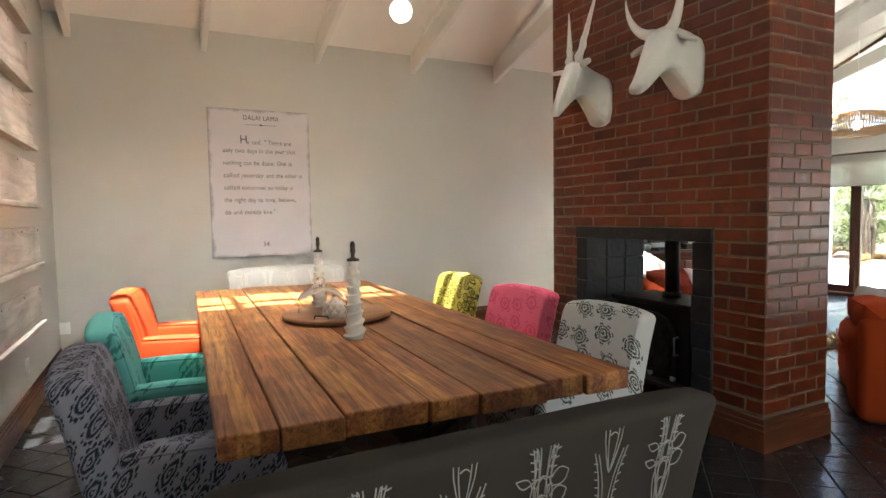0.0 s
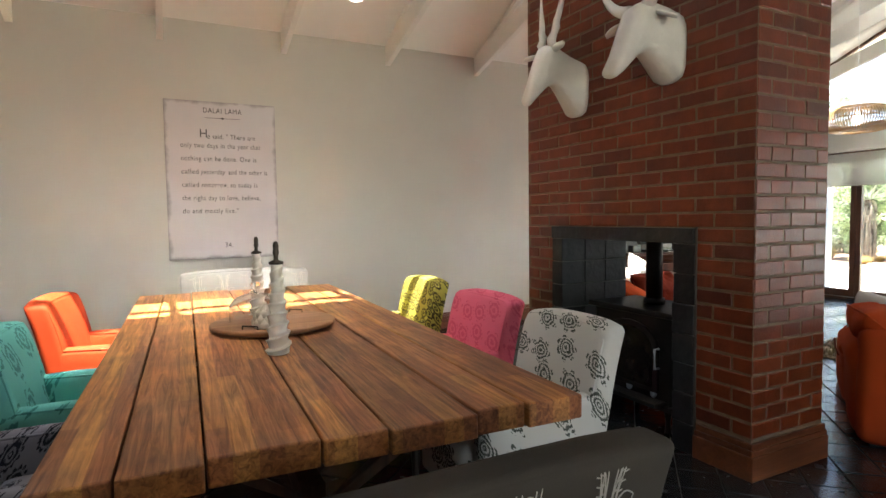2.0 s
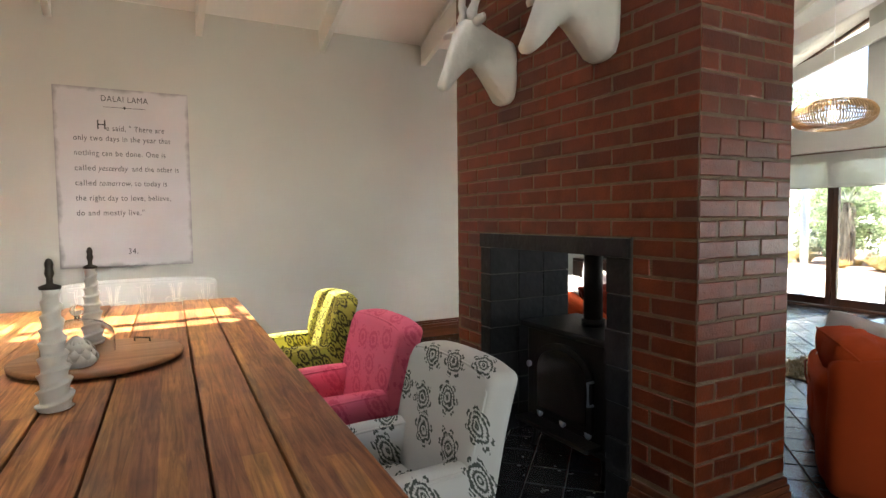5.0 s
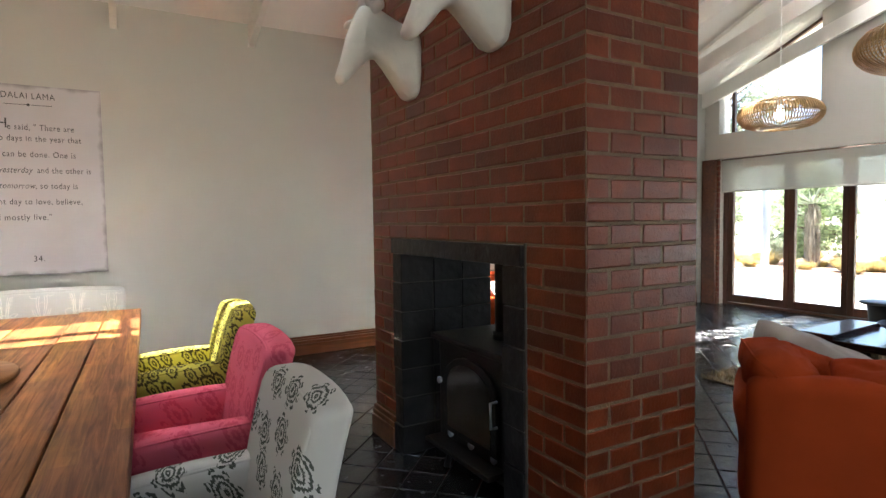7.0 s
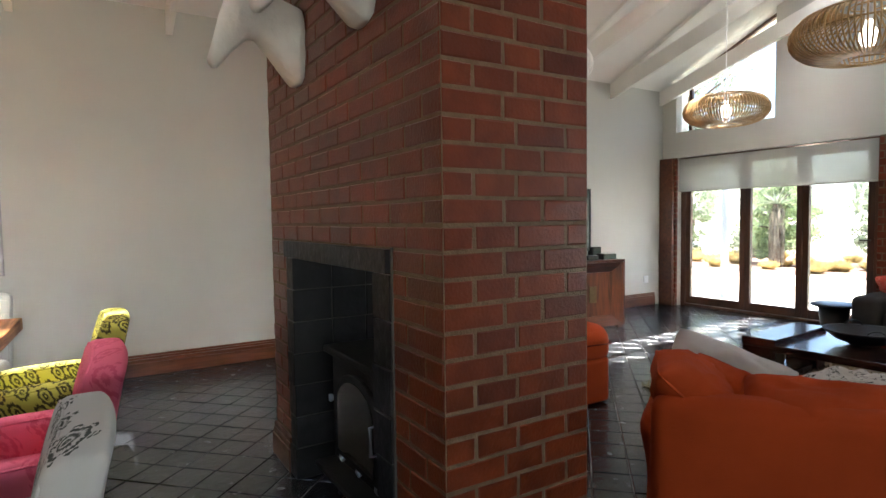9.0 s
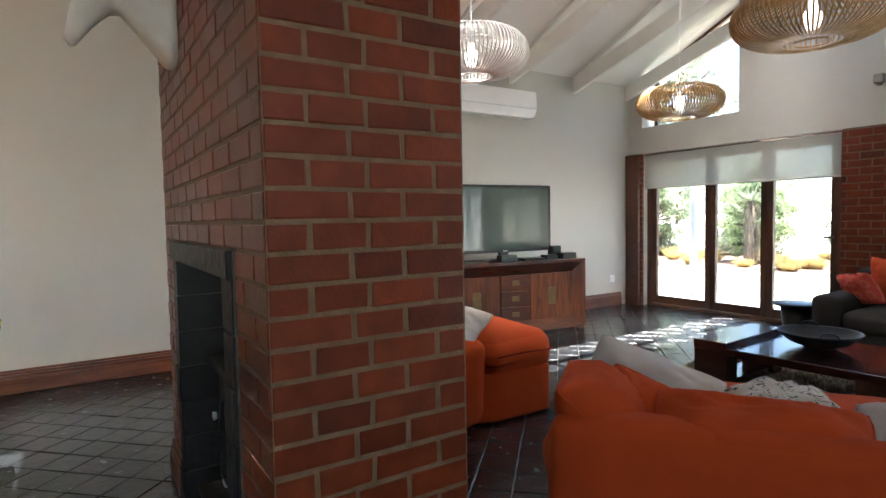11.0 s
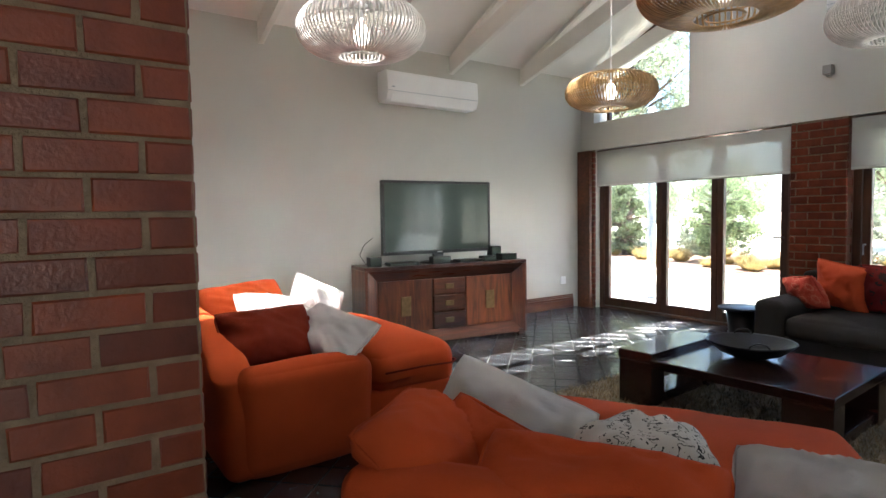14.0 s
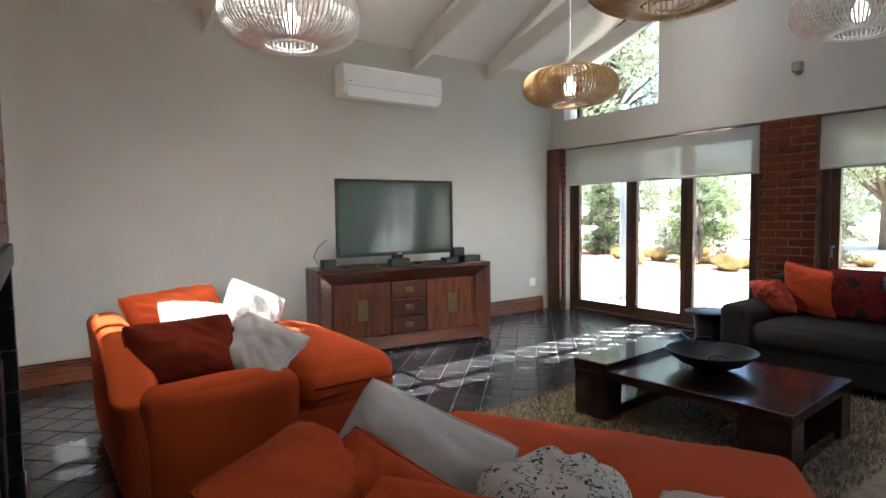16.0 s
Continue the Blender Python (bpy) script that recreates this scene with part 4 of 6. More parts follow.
M["coral"] = print_mat("coral_red_print", (0.52, 0.07, 0.045), (0.62, 0.22, 0.14), 0.13, 10, 0.40, 0.1, 30, blend=0.6)
M["orangered"] = mat("bright_orange_cotton", (0.62, 0.085, 0.02), 0.85, vary=0.08, scale=6, bump=0.2, bump_scale=220)
M["redblack"] = print_mat("red_and_charcoal_print", (0.20, 0.022, 0.022), (0.045, 0.03, 0.03), 0.24, 6, 0.40, 0.0, 16)
M["bluegrey"] = print_mat("blue_grey_medallion_print", (0.36, 0.35, 0.36), (0.05, 0.055, 0.085), 0.12, 12, 0.44, 0.08, 34)
cushion("coral red patterned cushion leaning on the sofa arm", M["coral"], 8.98, 2.88, 0.60, 64, -28, 0.40, 0.34, 0.16, 12, spin=10, group="sofa cushions")
cushion("bright orange cushion standing on the charcoal sofa", M["orangered"], 9.16, 2.66, 0.66, 78, -16, 0.46, 0.46, 0.17, 13, spin=-10, group="sofa cushions")
cushion("dark red and charcoal patterned cushion on the sofa", M["redblack"], 9.14, 2.28, 0.66, 86, -18, 0.50, 0.46, 0.18, 14, group="sofa cushions")
cushion("blue grey medallion printed cushion on the sofa", M["bluegrey"], 9.08, 1.88, 0.64, 92, -20, 0.48, 0.44, 0.18, 15, group="sofa cushions")

# small drum table between sofa and door
drum = thing("side_table", "small round black side table beside the sofa", "table", pose(9.06, 3.48, 0))
part("tabletop", lathe([(0, 0.36), (0.20, 0.36), (0.222, 0.372), (0.222, 0.382), (0.20, 0.392), (0, 0.392)], 36), M["black"], drum, "", True)
part("drum_body", lathe([(0.0, 0.0), (0.15, 0.0), (0.125, 0.15), (0.15, 0.36), (0, 0.36)], 28), M["black"], drum, "", True)

# ---- coffee table ----
M["espresso"] = grained("espresso_stained_wood", (0.010, 0.004, 0.003), (0.035, 0.012, 0.008), 1, 0.22, bump=0.08, coat=0.3)
CT = pose(7.20, 2.50, 0, 0, 0, 3)
ct = thing("coffee_table", "low dark espresso wood coffee table with stepped top", "table", CT)
part("tabletop", box(-0.46, -0.66, 0.285, 0.46, 0.42, 0.345, 0.006), M["espresso"], ct)
part("raised_top", box(-0.46, 0.40, 0.318, 0.46, 0.66, 0.385, 0.006), M["espresso"], ct)
for y0, y1, zt in ((-0.655, -0.40, 0.285), (0.405, 0.655, 0.318)):
    for x0, x1 in ((-0.455, -0.29), (0.29, 0.455)):
        part("leg", box(x0, y0, 0.012, x1, y1, zt, 0.005), M["espresso"], ct)
    part("bottom_rail", box(-0.29, y0 + 0.02, 0.012, 0.29, y1 - 0.02, 0.085, 0.005), M["espresso"], ct)
M["blackiron"] = mat("black_iron_bowl", (0.016, 0.016, 0.018), 0.38, metal=0.5, vary=0.2, scale=10, bump=0.15, bump_scale=60)
bowl = thing("iron_bowl", "wide shallow black iron bowl on the coffee table", "bowl", CT @ pose(0.08, 0.0, 0.345))
part("bowl", lathe([(0.0, 0.0), (0.08, 0.0), (0.19, 0.045), (0.262, 0.105), (0.275, 0.118), (0.268, 0.122), (0.255, 0.112), (0.18, 0.056), (0.07, 0.012), (0.0, 0.010)], 48), M["blackiron"], bowl, "", True)
for a in (0.6, 0.6 + math.pi):
    c, s_ = math.cos(a), math.sin(a)
    pts = [(c * 0.258 - s_ * u * 0.06, s_ * 0.258 + c * u * 0.06, 0.112 + 0.04 * math.sqrt(max(0, 1 - u * u))) for u in (-1, -0.85, -0.5, 0, 0.5, 0.85, 1)]
    part("grip", tube(pts, 0.006, 8), M["blackiron"], bowl, "", True)

# ---- shaggy rug ----
rug = thing("rug", "thick shaggy olive brown rug under the coffee table", "rug", pose(0, 0, 0))
M["shag"] = mat("olive_shag_yarn", (0.16, 0.115, 0.055), 0.95, vary=0.35, scale=14, rand=0.25, sheen=0.3)
part("backing", box(5.95, 0.9, 0.0005, 8.50, 3.50, 0.012, 0.004), M["shag"], rug)
def shag():
    rg = random.Random(9)
    vs, fs = [], []
    for i in range(30000):
        x, y = rg.uniform(5.93, 8.52), rg.uniform(0.88, 3.53)
        if 6.72 < x < 7.68 and y < 1.6:
            continue
        a, tip = rg.uniform(0, 6.283), rg.uniform(0.02, 0.045)
        dx, dy = math.cos(a), math.sin(a)
        w = rg.uniform(0.003, 0.006)
        o = len(vs)
        h = rg.uniform(0.022, 0.05)
        vs += [(x - dy * w, y + dx * w, 0.008), (x + dy * w, y - dx * w, 0.008), (x + dx * tip, y + dy * tip, h)]
        fs.append((o, o + 1, o + 2))
    me = bpy.data.meshes.new("shag")
    me.from_pydata(vs, [], fs)
    me.materials.append(M["shag"])
    ob = new("shag", me)
    ob.parent = rug
    ob["kind"] = "stuff"
shag()

# ---- carved cabinet and television ----
M["cabinet"] = grained("reddish_stained_hardwood", (0.022, 0.006, 0.003), (0.11, 0.027, 0.010), 0, 0.30, stretch=10, bump=0.15, coat=0.3)
M["cabinetv"] = grained("reddish_stained_panel", (0.028, 0.008, 0.004), (0.16, 0.043, 0.016), 2, 0.32, stretch=10, bump=0.15, coat=0.3)
M["brass"] = mat("tarnished_brass", (0.16, 0.13, 0.07), 0.45, metal=0.8, vary=0.2, scale=20)
cab = thing("tv_cabinet", "reddish hardwood cabinet with sloping frame and tarnished plates", "cabinet", pose(5.92, 5.51, 0, 0, 0, -8))
CW, CD, CH = 1.90, 0.44, 0.84
part("top", box(0, 0, CH - 0.035, CW, CD, CH, 0.004), M["cabinet"], cab)
part("side_panel", box(0.0, 0.0, 0.03, 0.03, CD, CH - 0.036, 0.003), M["cabinetv"], cab)
part("side_panel", box(CW - 0.03, 0.0, 0.03, CW, CD, CH - 0.036, 0.003), M["cabinetv"], cab)
part("carcass", box(0.031, 0.075, 0.06, CW - 0.031, CD - 0.002, CH - 0.037), M["cabinet"], cab)
def bevel_bar(p):
    bm = bmesh.new()
    vs = [bm.verts.new(q) for q in p]
    for f in ((0, 1, 2, 3), (7, 6, 5, 4), (0, 4, 5, 1), (1, 5, 6, 2), (2, 6, 7, 3), (3, 7, 4, 0)):
        bm.faces.new([vs[i] for i in f])
    return bm
F, I, DZ = 0.0, 0.14, 0.072
zo0, zo1, zi0, zi1 = 0.0, CH - 0.036, 0.15, CH - 0.15
xo0, xo1, xi0, xi1 = 0.031, CW - 0.031, 0.15, CW - 0.15
part("bevelled_frame", bevel_bar([(xo0, 0.004, zo1), (xo1, 0.004, zo1), (xi1, DZ, zi1), (xi0, DZ, zi1), (xo0, 0.08, zo1), (xo1, 0.08, zo1), (xi1, 0.08, zi1), (xi0, 0.08, zi1)]), M["cabinet"], cab)
part("bevelled_frame", bevel_bar([(xo0, 0.004, 0.03), (xo1, 0.004, 0.03), (xi1, DZ, zi0), (xi0, DZ, zi0), (xo0, 0.08, 0.03), (xo1, 0.08, 0.03), (xi1, 0.08, zi0), (xi0, 0.08, zi0)]), M["cabinet"], cab)
part("bevelled_frame", bevel_bar([(xo0, 0.004, 0.03), (xo0, 0.004, zo1), (xi0, DZ, zi1), (xi0, DZ, zi0), (xo0, 0.08, 0.03), (xo0, 0.08, zo1), (xi0, 0.08, zi1), (xi0, 0.08, zi0)]), M["cabinetv"], cab)
part("bevelled_frame", bevel_bar([(xo1, 0.004, 0.03), (xo1, 0.004, zo1), (xi1, DZ, zi1), (xi1, DZ, zi0), (xo1, 0.08, 0.03), (xo1, 0.08, zo1), (xi1, 0.08, zi1), (xi1, 0.08, zi0)]), M["cabinetv"], cab)
third = [xi0, xi0 + 0.60, xi1 - 0.60, xi1]
for i, (a, b) in enumerate(((third[0], third[1]), (third[2], third[3]))):
    dr = part("door", box(a + 0.004, 0.058, zi0 + 0.004, b - 0.004, 0.076, zi1 - 0.004, 0.004), M["cabinetv"], cab)
    part("plate", box((a + b) / 2 - 0.055, 0.05, 0.32, (a + b) / 2 + 0.055, 0.058, 0.52, 0.003), M["brass"], dr, "tarnished square lock plate")
    part("seam", box((a + b) / 2 - 0.0015, 0.0565, zi0 + 0.01, (a + b) / 2 + 0.0015, 0.0585, 0.318), M["black"], dr)
for r in range(3):
    z0 = zi0 + r * (zi1 - zi0) / 3
    dw = part("drawer", box(third[1] + 0.012, 0.056, z0 + 0.008, third[2] - 0.012, 0.076, z0 + (zi1 - zi0) / 3 - 0.008, 0.005), M["cabinet"], cab)
    part("plate", box(CW / 2 - 0.05, 0.048, z0 + 0.06, CW / 2 + 0.05, 0.056, z0 + 0.115, 0.003), M["brass"], dw, "tarnished drawer pull plate")
for x in (0.06, CW - 0.06):
    for y in (0.05, CD - 0.05):
        part("foot", box(x - 0.04, y - 0.04, 0, x + 0.04, y + 0.04, 0.06), M["cabinet"], cab)

M["screen"] = mat("switched_off_screen", (0.062, 0.082, 0.071), 0.03, vary=0.02, scale=2, spec=0.4)
tv = thing("television", "large switched-off flat television standing on the cabinet", "television", pose(6.86, 5.62, 0.84, 0, 0, -4))
part("screen", box(-0.64, -0.028, 0.135, 0.64, -0.024, 0.845), M["screen"], tv, "dark grey-green glossy screen")
part("bezel", box(-0.665, -0.024, 0.10, 0.665, 0.03, 0.872, 0.006), M["black"], tv)
bz = box(-0.665, -0.034, 0.10, 0.665, -0.0235, 0.136, 0.003)
box(-0.665, -0.034, 0.844, 0.665, -0.0235, 0.872, 0.003, bm=bz)
box(-0.665, -0.034, 0.137, -0.639, -0.0235, 0.843, 0.003, bm=bz)
box(0.639, -0.034, 0.137, 0.665, -0.0235, 0.843, 0.003, bm=bz)
part("bezel_rim", bz, M["black"], tv)
part("mark", box(-0.03, -0.0352, 0.113, 0.03, -0.0338, 0.121), M["white"], tv, "small pale maker mark")
part("neck", box(-0.06, -0.01, 0.01, 0.06, 0.03, 0.11, 0.004), M["black"], tv)
part("stand", lathe([(0, 0.0), (0.2, 0.0), (0.2, 0.008), (0.16, 0.014), (0, 0.014)], 32), M["black"], tv, "", True)
def gadget(name, label, x, y, w, d, h, z=0.84, yaw=-8):
    g = thing(name, label, "electronics", pose(x, y, z, 0, 0, yaw))
    part("case", box(-w / 2, -d / 2, 0, w / 2, d / 2, h, 0.006), M["black"], g)
    part("front_panel", box(-w / 2 + 0.008, -d / 2 - 0.003, 0.008, w / 2 - 0.008, -d / 2 + 0.001, h - 0.008, 0.001), M["screen"], g)
    return g
gadget("speaker", "small black speaker on the cabinet", 6.08, 5.62, 0.13, 0.1, 0.095)
gadget("set_top_box", "flat black set-top box on the cabinet", 6.36, 5.55, 0.32, 0.16, 0.035)
gadget("speaker", "small black centre speaker on the cabinet", 6.78, 5.47, 0.21, 0.1, 0.075)
gadget("media_player", "flat black media player on the cabinet", 7.13, 5.45, 0.28, 0.16, 0.03)
gadget("set_top_box", "small black box on the cabinet", 7.38, 5.42, 0.16, 0.12, 0.055)
gadget("speaker", "small black speaker beside the television", 7.56, 5.52, 0.13, 0.1, 0.15)
gadget("media_player", "black rounded receiver on the cabinet", 7.62, 5.38, 0.2, 0.13, 0.07)
cb = thing("cable", "thin black cable hanging behind the television", "cable", pose(0, 0, 0))
part("wire", tube([(6.14, 5.76, 1.12), (6.06, 5.80, 1.05), (6.02, 5.82, 0.95), (6.06, 5.78, 0.86), (6.2, 5.75, 0.846)], 0.004, 6), M["black"], cb, "", True)

# ---- air conditioner, sockets, wall fittings ----
ac = thing("air_conditioner", "white split air conditioner unit high on the plaster wall", "air conditioner", pose(0, 0, 0))
acp = [(6.2, 2.62), (6.2, 2.95), (6.02, 2.95), (5.975, 2.93), (5.962, 2.72), (6.0, 2.635), (6.05, 2.62)]
part("casing", prism([(a, b - 0.015) for a, b in acp], 1.24, "x", 6.47, 0.008), M["white"], ac)
part("louvre", prism([(6.006, 2.600), (5.966, 2.682), (5.960, 2.679), (6.0, 2.596)], 1.14, "x", 6.52), M["white"], ac)
part("seam", box(6.475, 5.9590, 2.705, 7.705, 5.9640, 2.708), M["grey_metal"], ac)
part("mark", box(6.52, 5.9615, 2.745, 6.56, 5.9645, 2.753), M["grey_metal"], ac)
def socket(name, x, y, z, m, label):
    s = thing(name, label, "socket", m)
    part("plate", box(-0.055, -0.010, -0.055, 0.055, -0.0005, 0.055, 0.004), M["white"], s)
    for a in (-0.022, 0.022):
        part("switch", box(a - 0.012, -0.0135, 0.012, a + 0.012, -0.009, 0.036, 0.002), M["white"], s)
    part("outlet", lathe([(0.0, 0.0), (0.016, 0.0), (0.018, 0.003), (0.0, 0.003)], 14, None, 0, 0), M["white"], s).matrix_basis = pose(0, -0.010, -0.018, 90)
    return s
socket("wall_socket", 0, 0, 0, pose(9.39, Y1, 0.40), "white double wall socket above the skirting")
socket("wall_socket", 0, 0, 0, pose(X0 + 0.03, Y1, 0.37), "white wall socket in the corner above the skirting")
socket("wall_socket", 0, 0, 0, pose(X0, 4.75, 0.36, 0, 0, 90), "white wall socket on the end wall")
M["fitting"] = mat("beige_painted_metal", (0.30, 0.28, 0.25), 0.5, vary=0.05)
sp = thing("wall_light", "small grey square wall light on the gable", "lamp", pose(X1, 3.03, 2.70))
part("housing", box(-0.08, -0.04, -0.045, -0.0005, 0.04, 0.045, 0.006), M["fitting"], sp)
part("bracket", box(-0.05, -0.02, -0.065, -0.0005, 0.02, -0.045, 0.003), M["fitting"], sp)
bx = thing("alarm_box", "white plastic box mounted high on the gable", "box", pose(X1, 2.93, 3.42))
part("case", box(-0.10, -0.11, -0.16, -0.0005, 0.11, 0.16, 0.012), M["white"], bx)
part("seam", box(-0.102, -0.10, -0.115, -0.099, 0.10, -0.111), M["grey_metal"], bx)

# ---- pendant lamps of bent ribs ----
M["rib_gold"] = mat("varnished_bamboo", (0.52, 0.33, 0.14), 0.4, vary=0.15, scale=20, rand=0.12)
M["rib_white"] = mat("whitewashed_bamboo", (0.84, 0.80, 0.76), 0.5, vary=0.1, scale=20, rand=0.08)
M["bulb"] = glow("lit_bulb", (1.0, 0.93, 0.80), 1.0)
def rib_points(R, H):
    pts = []
    for i in range(15):
        a = -1 + 2 * i / 14
        th = a * math.pi * 0.47
        pts.append((0.085 + (R - 0.085) * math.cos(th) ** 0.72, 0, H / 2 + H / 2 * math.sin(th) / math.sin(math.pi * 0.47)))
    return pts
def rib_lamp(x, y, z, R, H, material, label, count=88):
    lp = thing("pendant_lamp", label, "lamp", pose(x, y, z), "ribbed pendant lamps")
    first = part("rib", tube(rib_points(R, H), 0.0058, 5), material, lp, "", True)
    for i in range(1, count):
        o = new("rib", first.data)
        o.parent = lp
        o.matrix_basis = pose(0, 0, 0, 0, 0, 360 * i / count)
    for r, zz in ((0.088, 0.0), (0.088, H), (R - 0.012, H * 0.5), (R * 0.86, H * 0.84)):
        pts = [(r * math.cos(2 * math.pi * i / 40), r * math.sin(2 * math.pi * i / 40), zz) for i in range(41)]
        part("hoop", tube(pts, 0.005, 6), material, lp, "", True)
    part("bulb", lathe([(0.0, 0.07), (0.03, 0.075), (0.048, 0.11), (0.045, 0.15), (0.022, 0.19), (0.018, 0.22), (0, 0.22)], 18), M["bulb"], lp, "lit white globe bulb", True)
    part("lamp_holder", lathe([(0.0, 0.22), (0.022, 0.22), (0.022, H - 0.01), (0.04, H + 0.002), (0.0, H + 0.003)], 18), M["white"], lp, "", True)
    top = roof_z(y) - z + 0.01
    part("cord", tube([(0, 0, H), (0, 0, top)], 0.0035, 6), M["white"], lp)
    part("ceiling_rose", lathe([(0.0, top - 0.04), (0.045, top - 0.035), (0.05, top), (0, top)], 18), M["white"], lp, "", True)
    return lp
rib_lamp(5.02, 3.675, 2.29, 0.38, 0.30, M["rib_white"], "round ribbed whitewashed bamboo pendant lamp")
rib_lamp(7.20, 3.60, 2.18, 0.36, 0.27, M["rib_gold"], "flattened round golden bamboo rib pendant lamp")
rib_lamp(6.14, 2.08, 2.26, 0.40, 0.30, M["rib_gold"], "wide golden brown bamboo rib pendant lamp")
rib_lamp(7.99, 1.98, 2.43, 0.38, 0.33, M["rib_white"], "round ribbed whitewashed bamboo pendant lamp")
gp = thing("globe_pendant", "small lit white glass globe hanging over the dining table", "lamp", pose(1.72, 3.72, 2.72))
part("globe", lathe([(0.078 * math.sin(math.pi * i / 16), 0.078 - 0.078 * math.cos(math.pi * i / 16)) for i in range(17)], 28), M["bulb"], gp, "", True)
gt = roof_z(3.72) - 2.72 + 0.01
part("cord", tube([(0, 0, 0.15), (0, 0, gt)], 0.0035, 6), M["white"], gp)
part("lamp_holder", lathe([(0, 0.15), (0.02, 0.15), (0.02, 0.2), (0, 0.2)], 14), M["white"], gp)

# ---- stove in the fireplace ----
stove = thing("wood_stove", "black cast iron wood stove with a flue in the fireplace", "stove", pose(3.44, 2.88, 0))
part("body", box(-0.19, -0.33, 0.17, 0.19, 0.33, 0.71, 0.012), M["iron"], stove)
part("top_plate", box(-0.225, -0.365, 0.71, 0.225, 0.365, 0.745, 0.01), M["iron"], stove)
part("base_plate", box(-0.225, -0.355, 0.145, 0.215, 0.355, 0.175, 0.008), M["iron"], stove)
for x in (-0.17, 0.17):
    for y in (-0.29, 0.29):
        part("leg", tube([(x, y, 0.0), (x * 0.95, y * 0.97, 0.07), (x * 0.9, y * 0.95, 0.15)], [0.022, 0.014, 0.03], 8), M["iron"], stove, "", True)
arch = [(-0.2, 0.27), (0.2, 0.27), (0.2, 0.5)] + [(0.2 * math.cos(a), 0.5 + 0.13 * math.sin(a)) for a in (math.pi * i / 10 for i in range(1, 10))] + [(-0.2, 0.5)]
dr = part("door", prism([(a * 1.2, 0.44 + (b - 0.44) * 1.18) for a, b in arch], 0.022, "x", -0.212, 0.004), M["iron"], stove)
M["stoveglass"] = mat("sooty_stove_glass", (0.02, 0.016, 0.013), 0.12, vary=0.3, scale=8)
part("glass", prism(arch, 0.004, "x", -0.2165), M["stoveglass"], dr, "sooty dark door glass")
part("handle", tube([(-0.215, -0.255, 0.40), (-0.25, -0.255, 0.40), (-0.252, -0.255, 0.52), (-0.215, -0.255, 0.52)], 0.008, 8), M["grey_metal"], dr, "steel bar handle", True)
part("ash_lip", box(-0.30, -0.30, 0.175, -0.19, 0.30, 0.20, 0.006), M["iron"], stove)
for y in (-0.2, 0.0, 0.2):
    part("air_knob", lathe([(0, 0), (0.02, 0), (0.024, 0.012), (0.012, 0.02), (0, 0.022)], 14), M["grey_metal"], stove, "", True).matrix_basis = pose(-0.19, y, 0.225, 0, -90, 0)
part("air_knob", lathe([(0, 0), (0.016, 0), (0.02, 0.014), (0, 0.02)], 14), M["grey_metal"], stove, "bright steel catch knob", True).matrix_basis = pose(-0.213, 0.27, 0.50, 0, -90, 0)
part("flue", tube([(0.02, 0.0, 0.745), (0.02, 0.0, 1.29)], 0.052, 20), M["iron"], stove, "", True)
part("flue_collar", tube([(0.02, 0.0, 0.745), (0.02, 0.0, 0.785)], 0.066, 20), M["iron"], stove, "", True)

# black slate pieces that line the fireplace
hearth_rng = random.Random(12)
def slate_piece(x0, y0, z0, x1, y1, z1):
    j = lambda: hearth_rng.uniform(-0.004, 0.004)
    part("slate_tile", box(x0 + j(), y0 + j(), z0, x1 + j(), y1 + j(), z1, 0.003, 1), M["hearth"], chimney)
nz = 7
for i in range(nz):
    z0, z1 = i * FB[2] / nz + 0.003, (i + 1) * FB[2] / nz - 0.002
    for a, b in ((CX0 - 0.012, CX0 + 0.2), (CX0 + 0.204, CX1 - 0.204), (CX1 - 0.2, CX1 + 0.012)):
        slate_piece(a, FR[0] + 0.004, z0, b, FB[0], z1)
        slate_piece(a, FB[1], z0, b, FR[1] - 0.004, z1)
for a, b in ((CX0 - 0.022, CX0 + 0.2), (CX0 + 0.204, CX1 - 0.204), (CX1 - 0.2, CX1 + 0.022)):
    slate_piece(a, FR[0] + 0.005, FB[2] + 0.002, b, FR[1] - 0.005, FR[2] - 0.006)
part("jamb_mortar", box(CX0 + 0.004, FR[0] + 0.014, 0, CX1 - 0.004, FB[0] - 0.008, 1.25), M["grout"], chimney)
part("jamb_mortar", box(CX0 + 0.004, FB[1] + 0.008, 0, CX1 - 0.004, FR[1] - 0.014, 1.25), M["grout"], chimney)
for s in (CX0 - 0.001,):
    part("mortar_edge", box(s - 0.004, FR[0] - 0.004, 0.0, s + 0.02, FR[0] + 0.004, FR[2]), M["grout"], chimney)

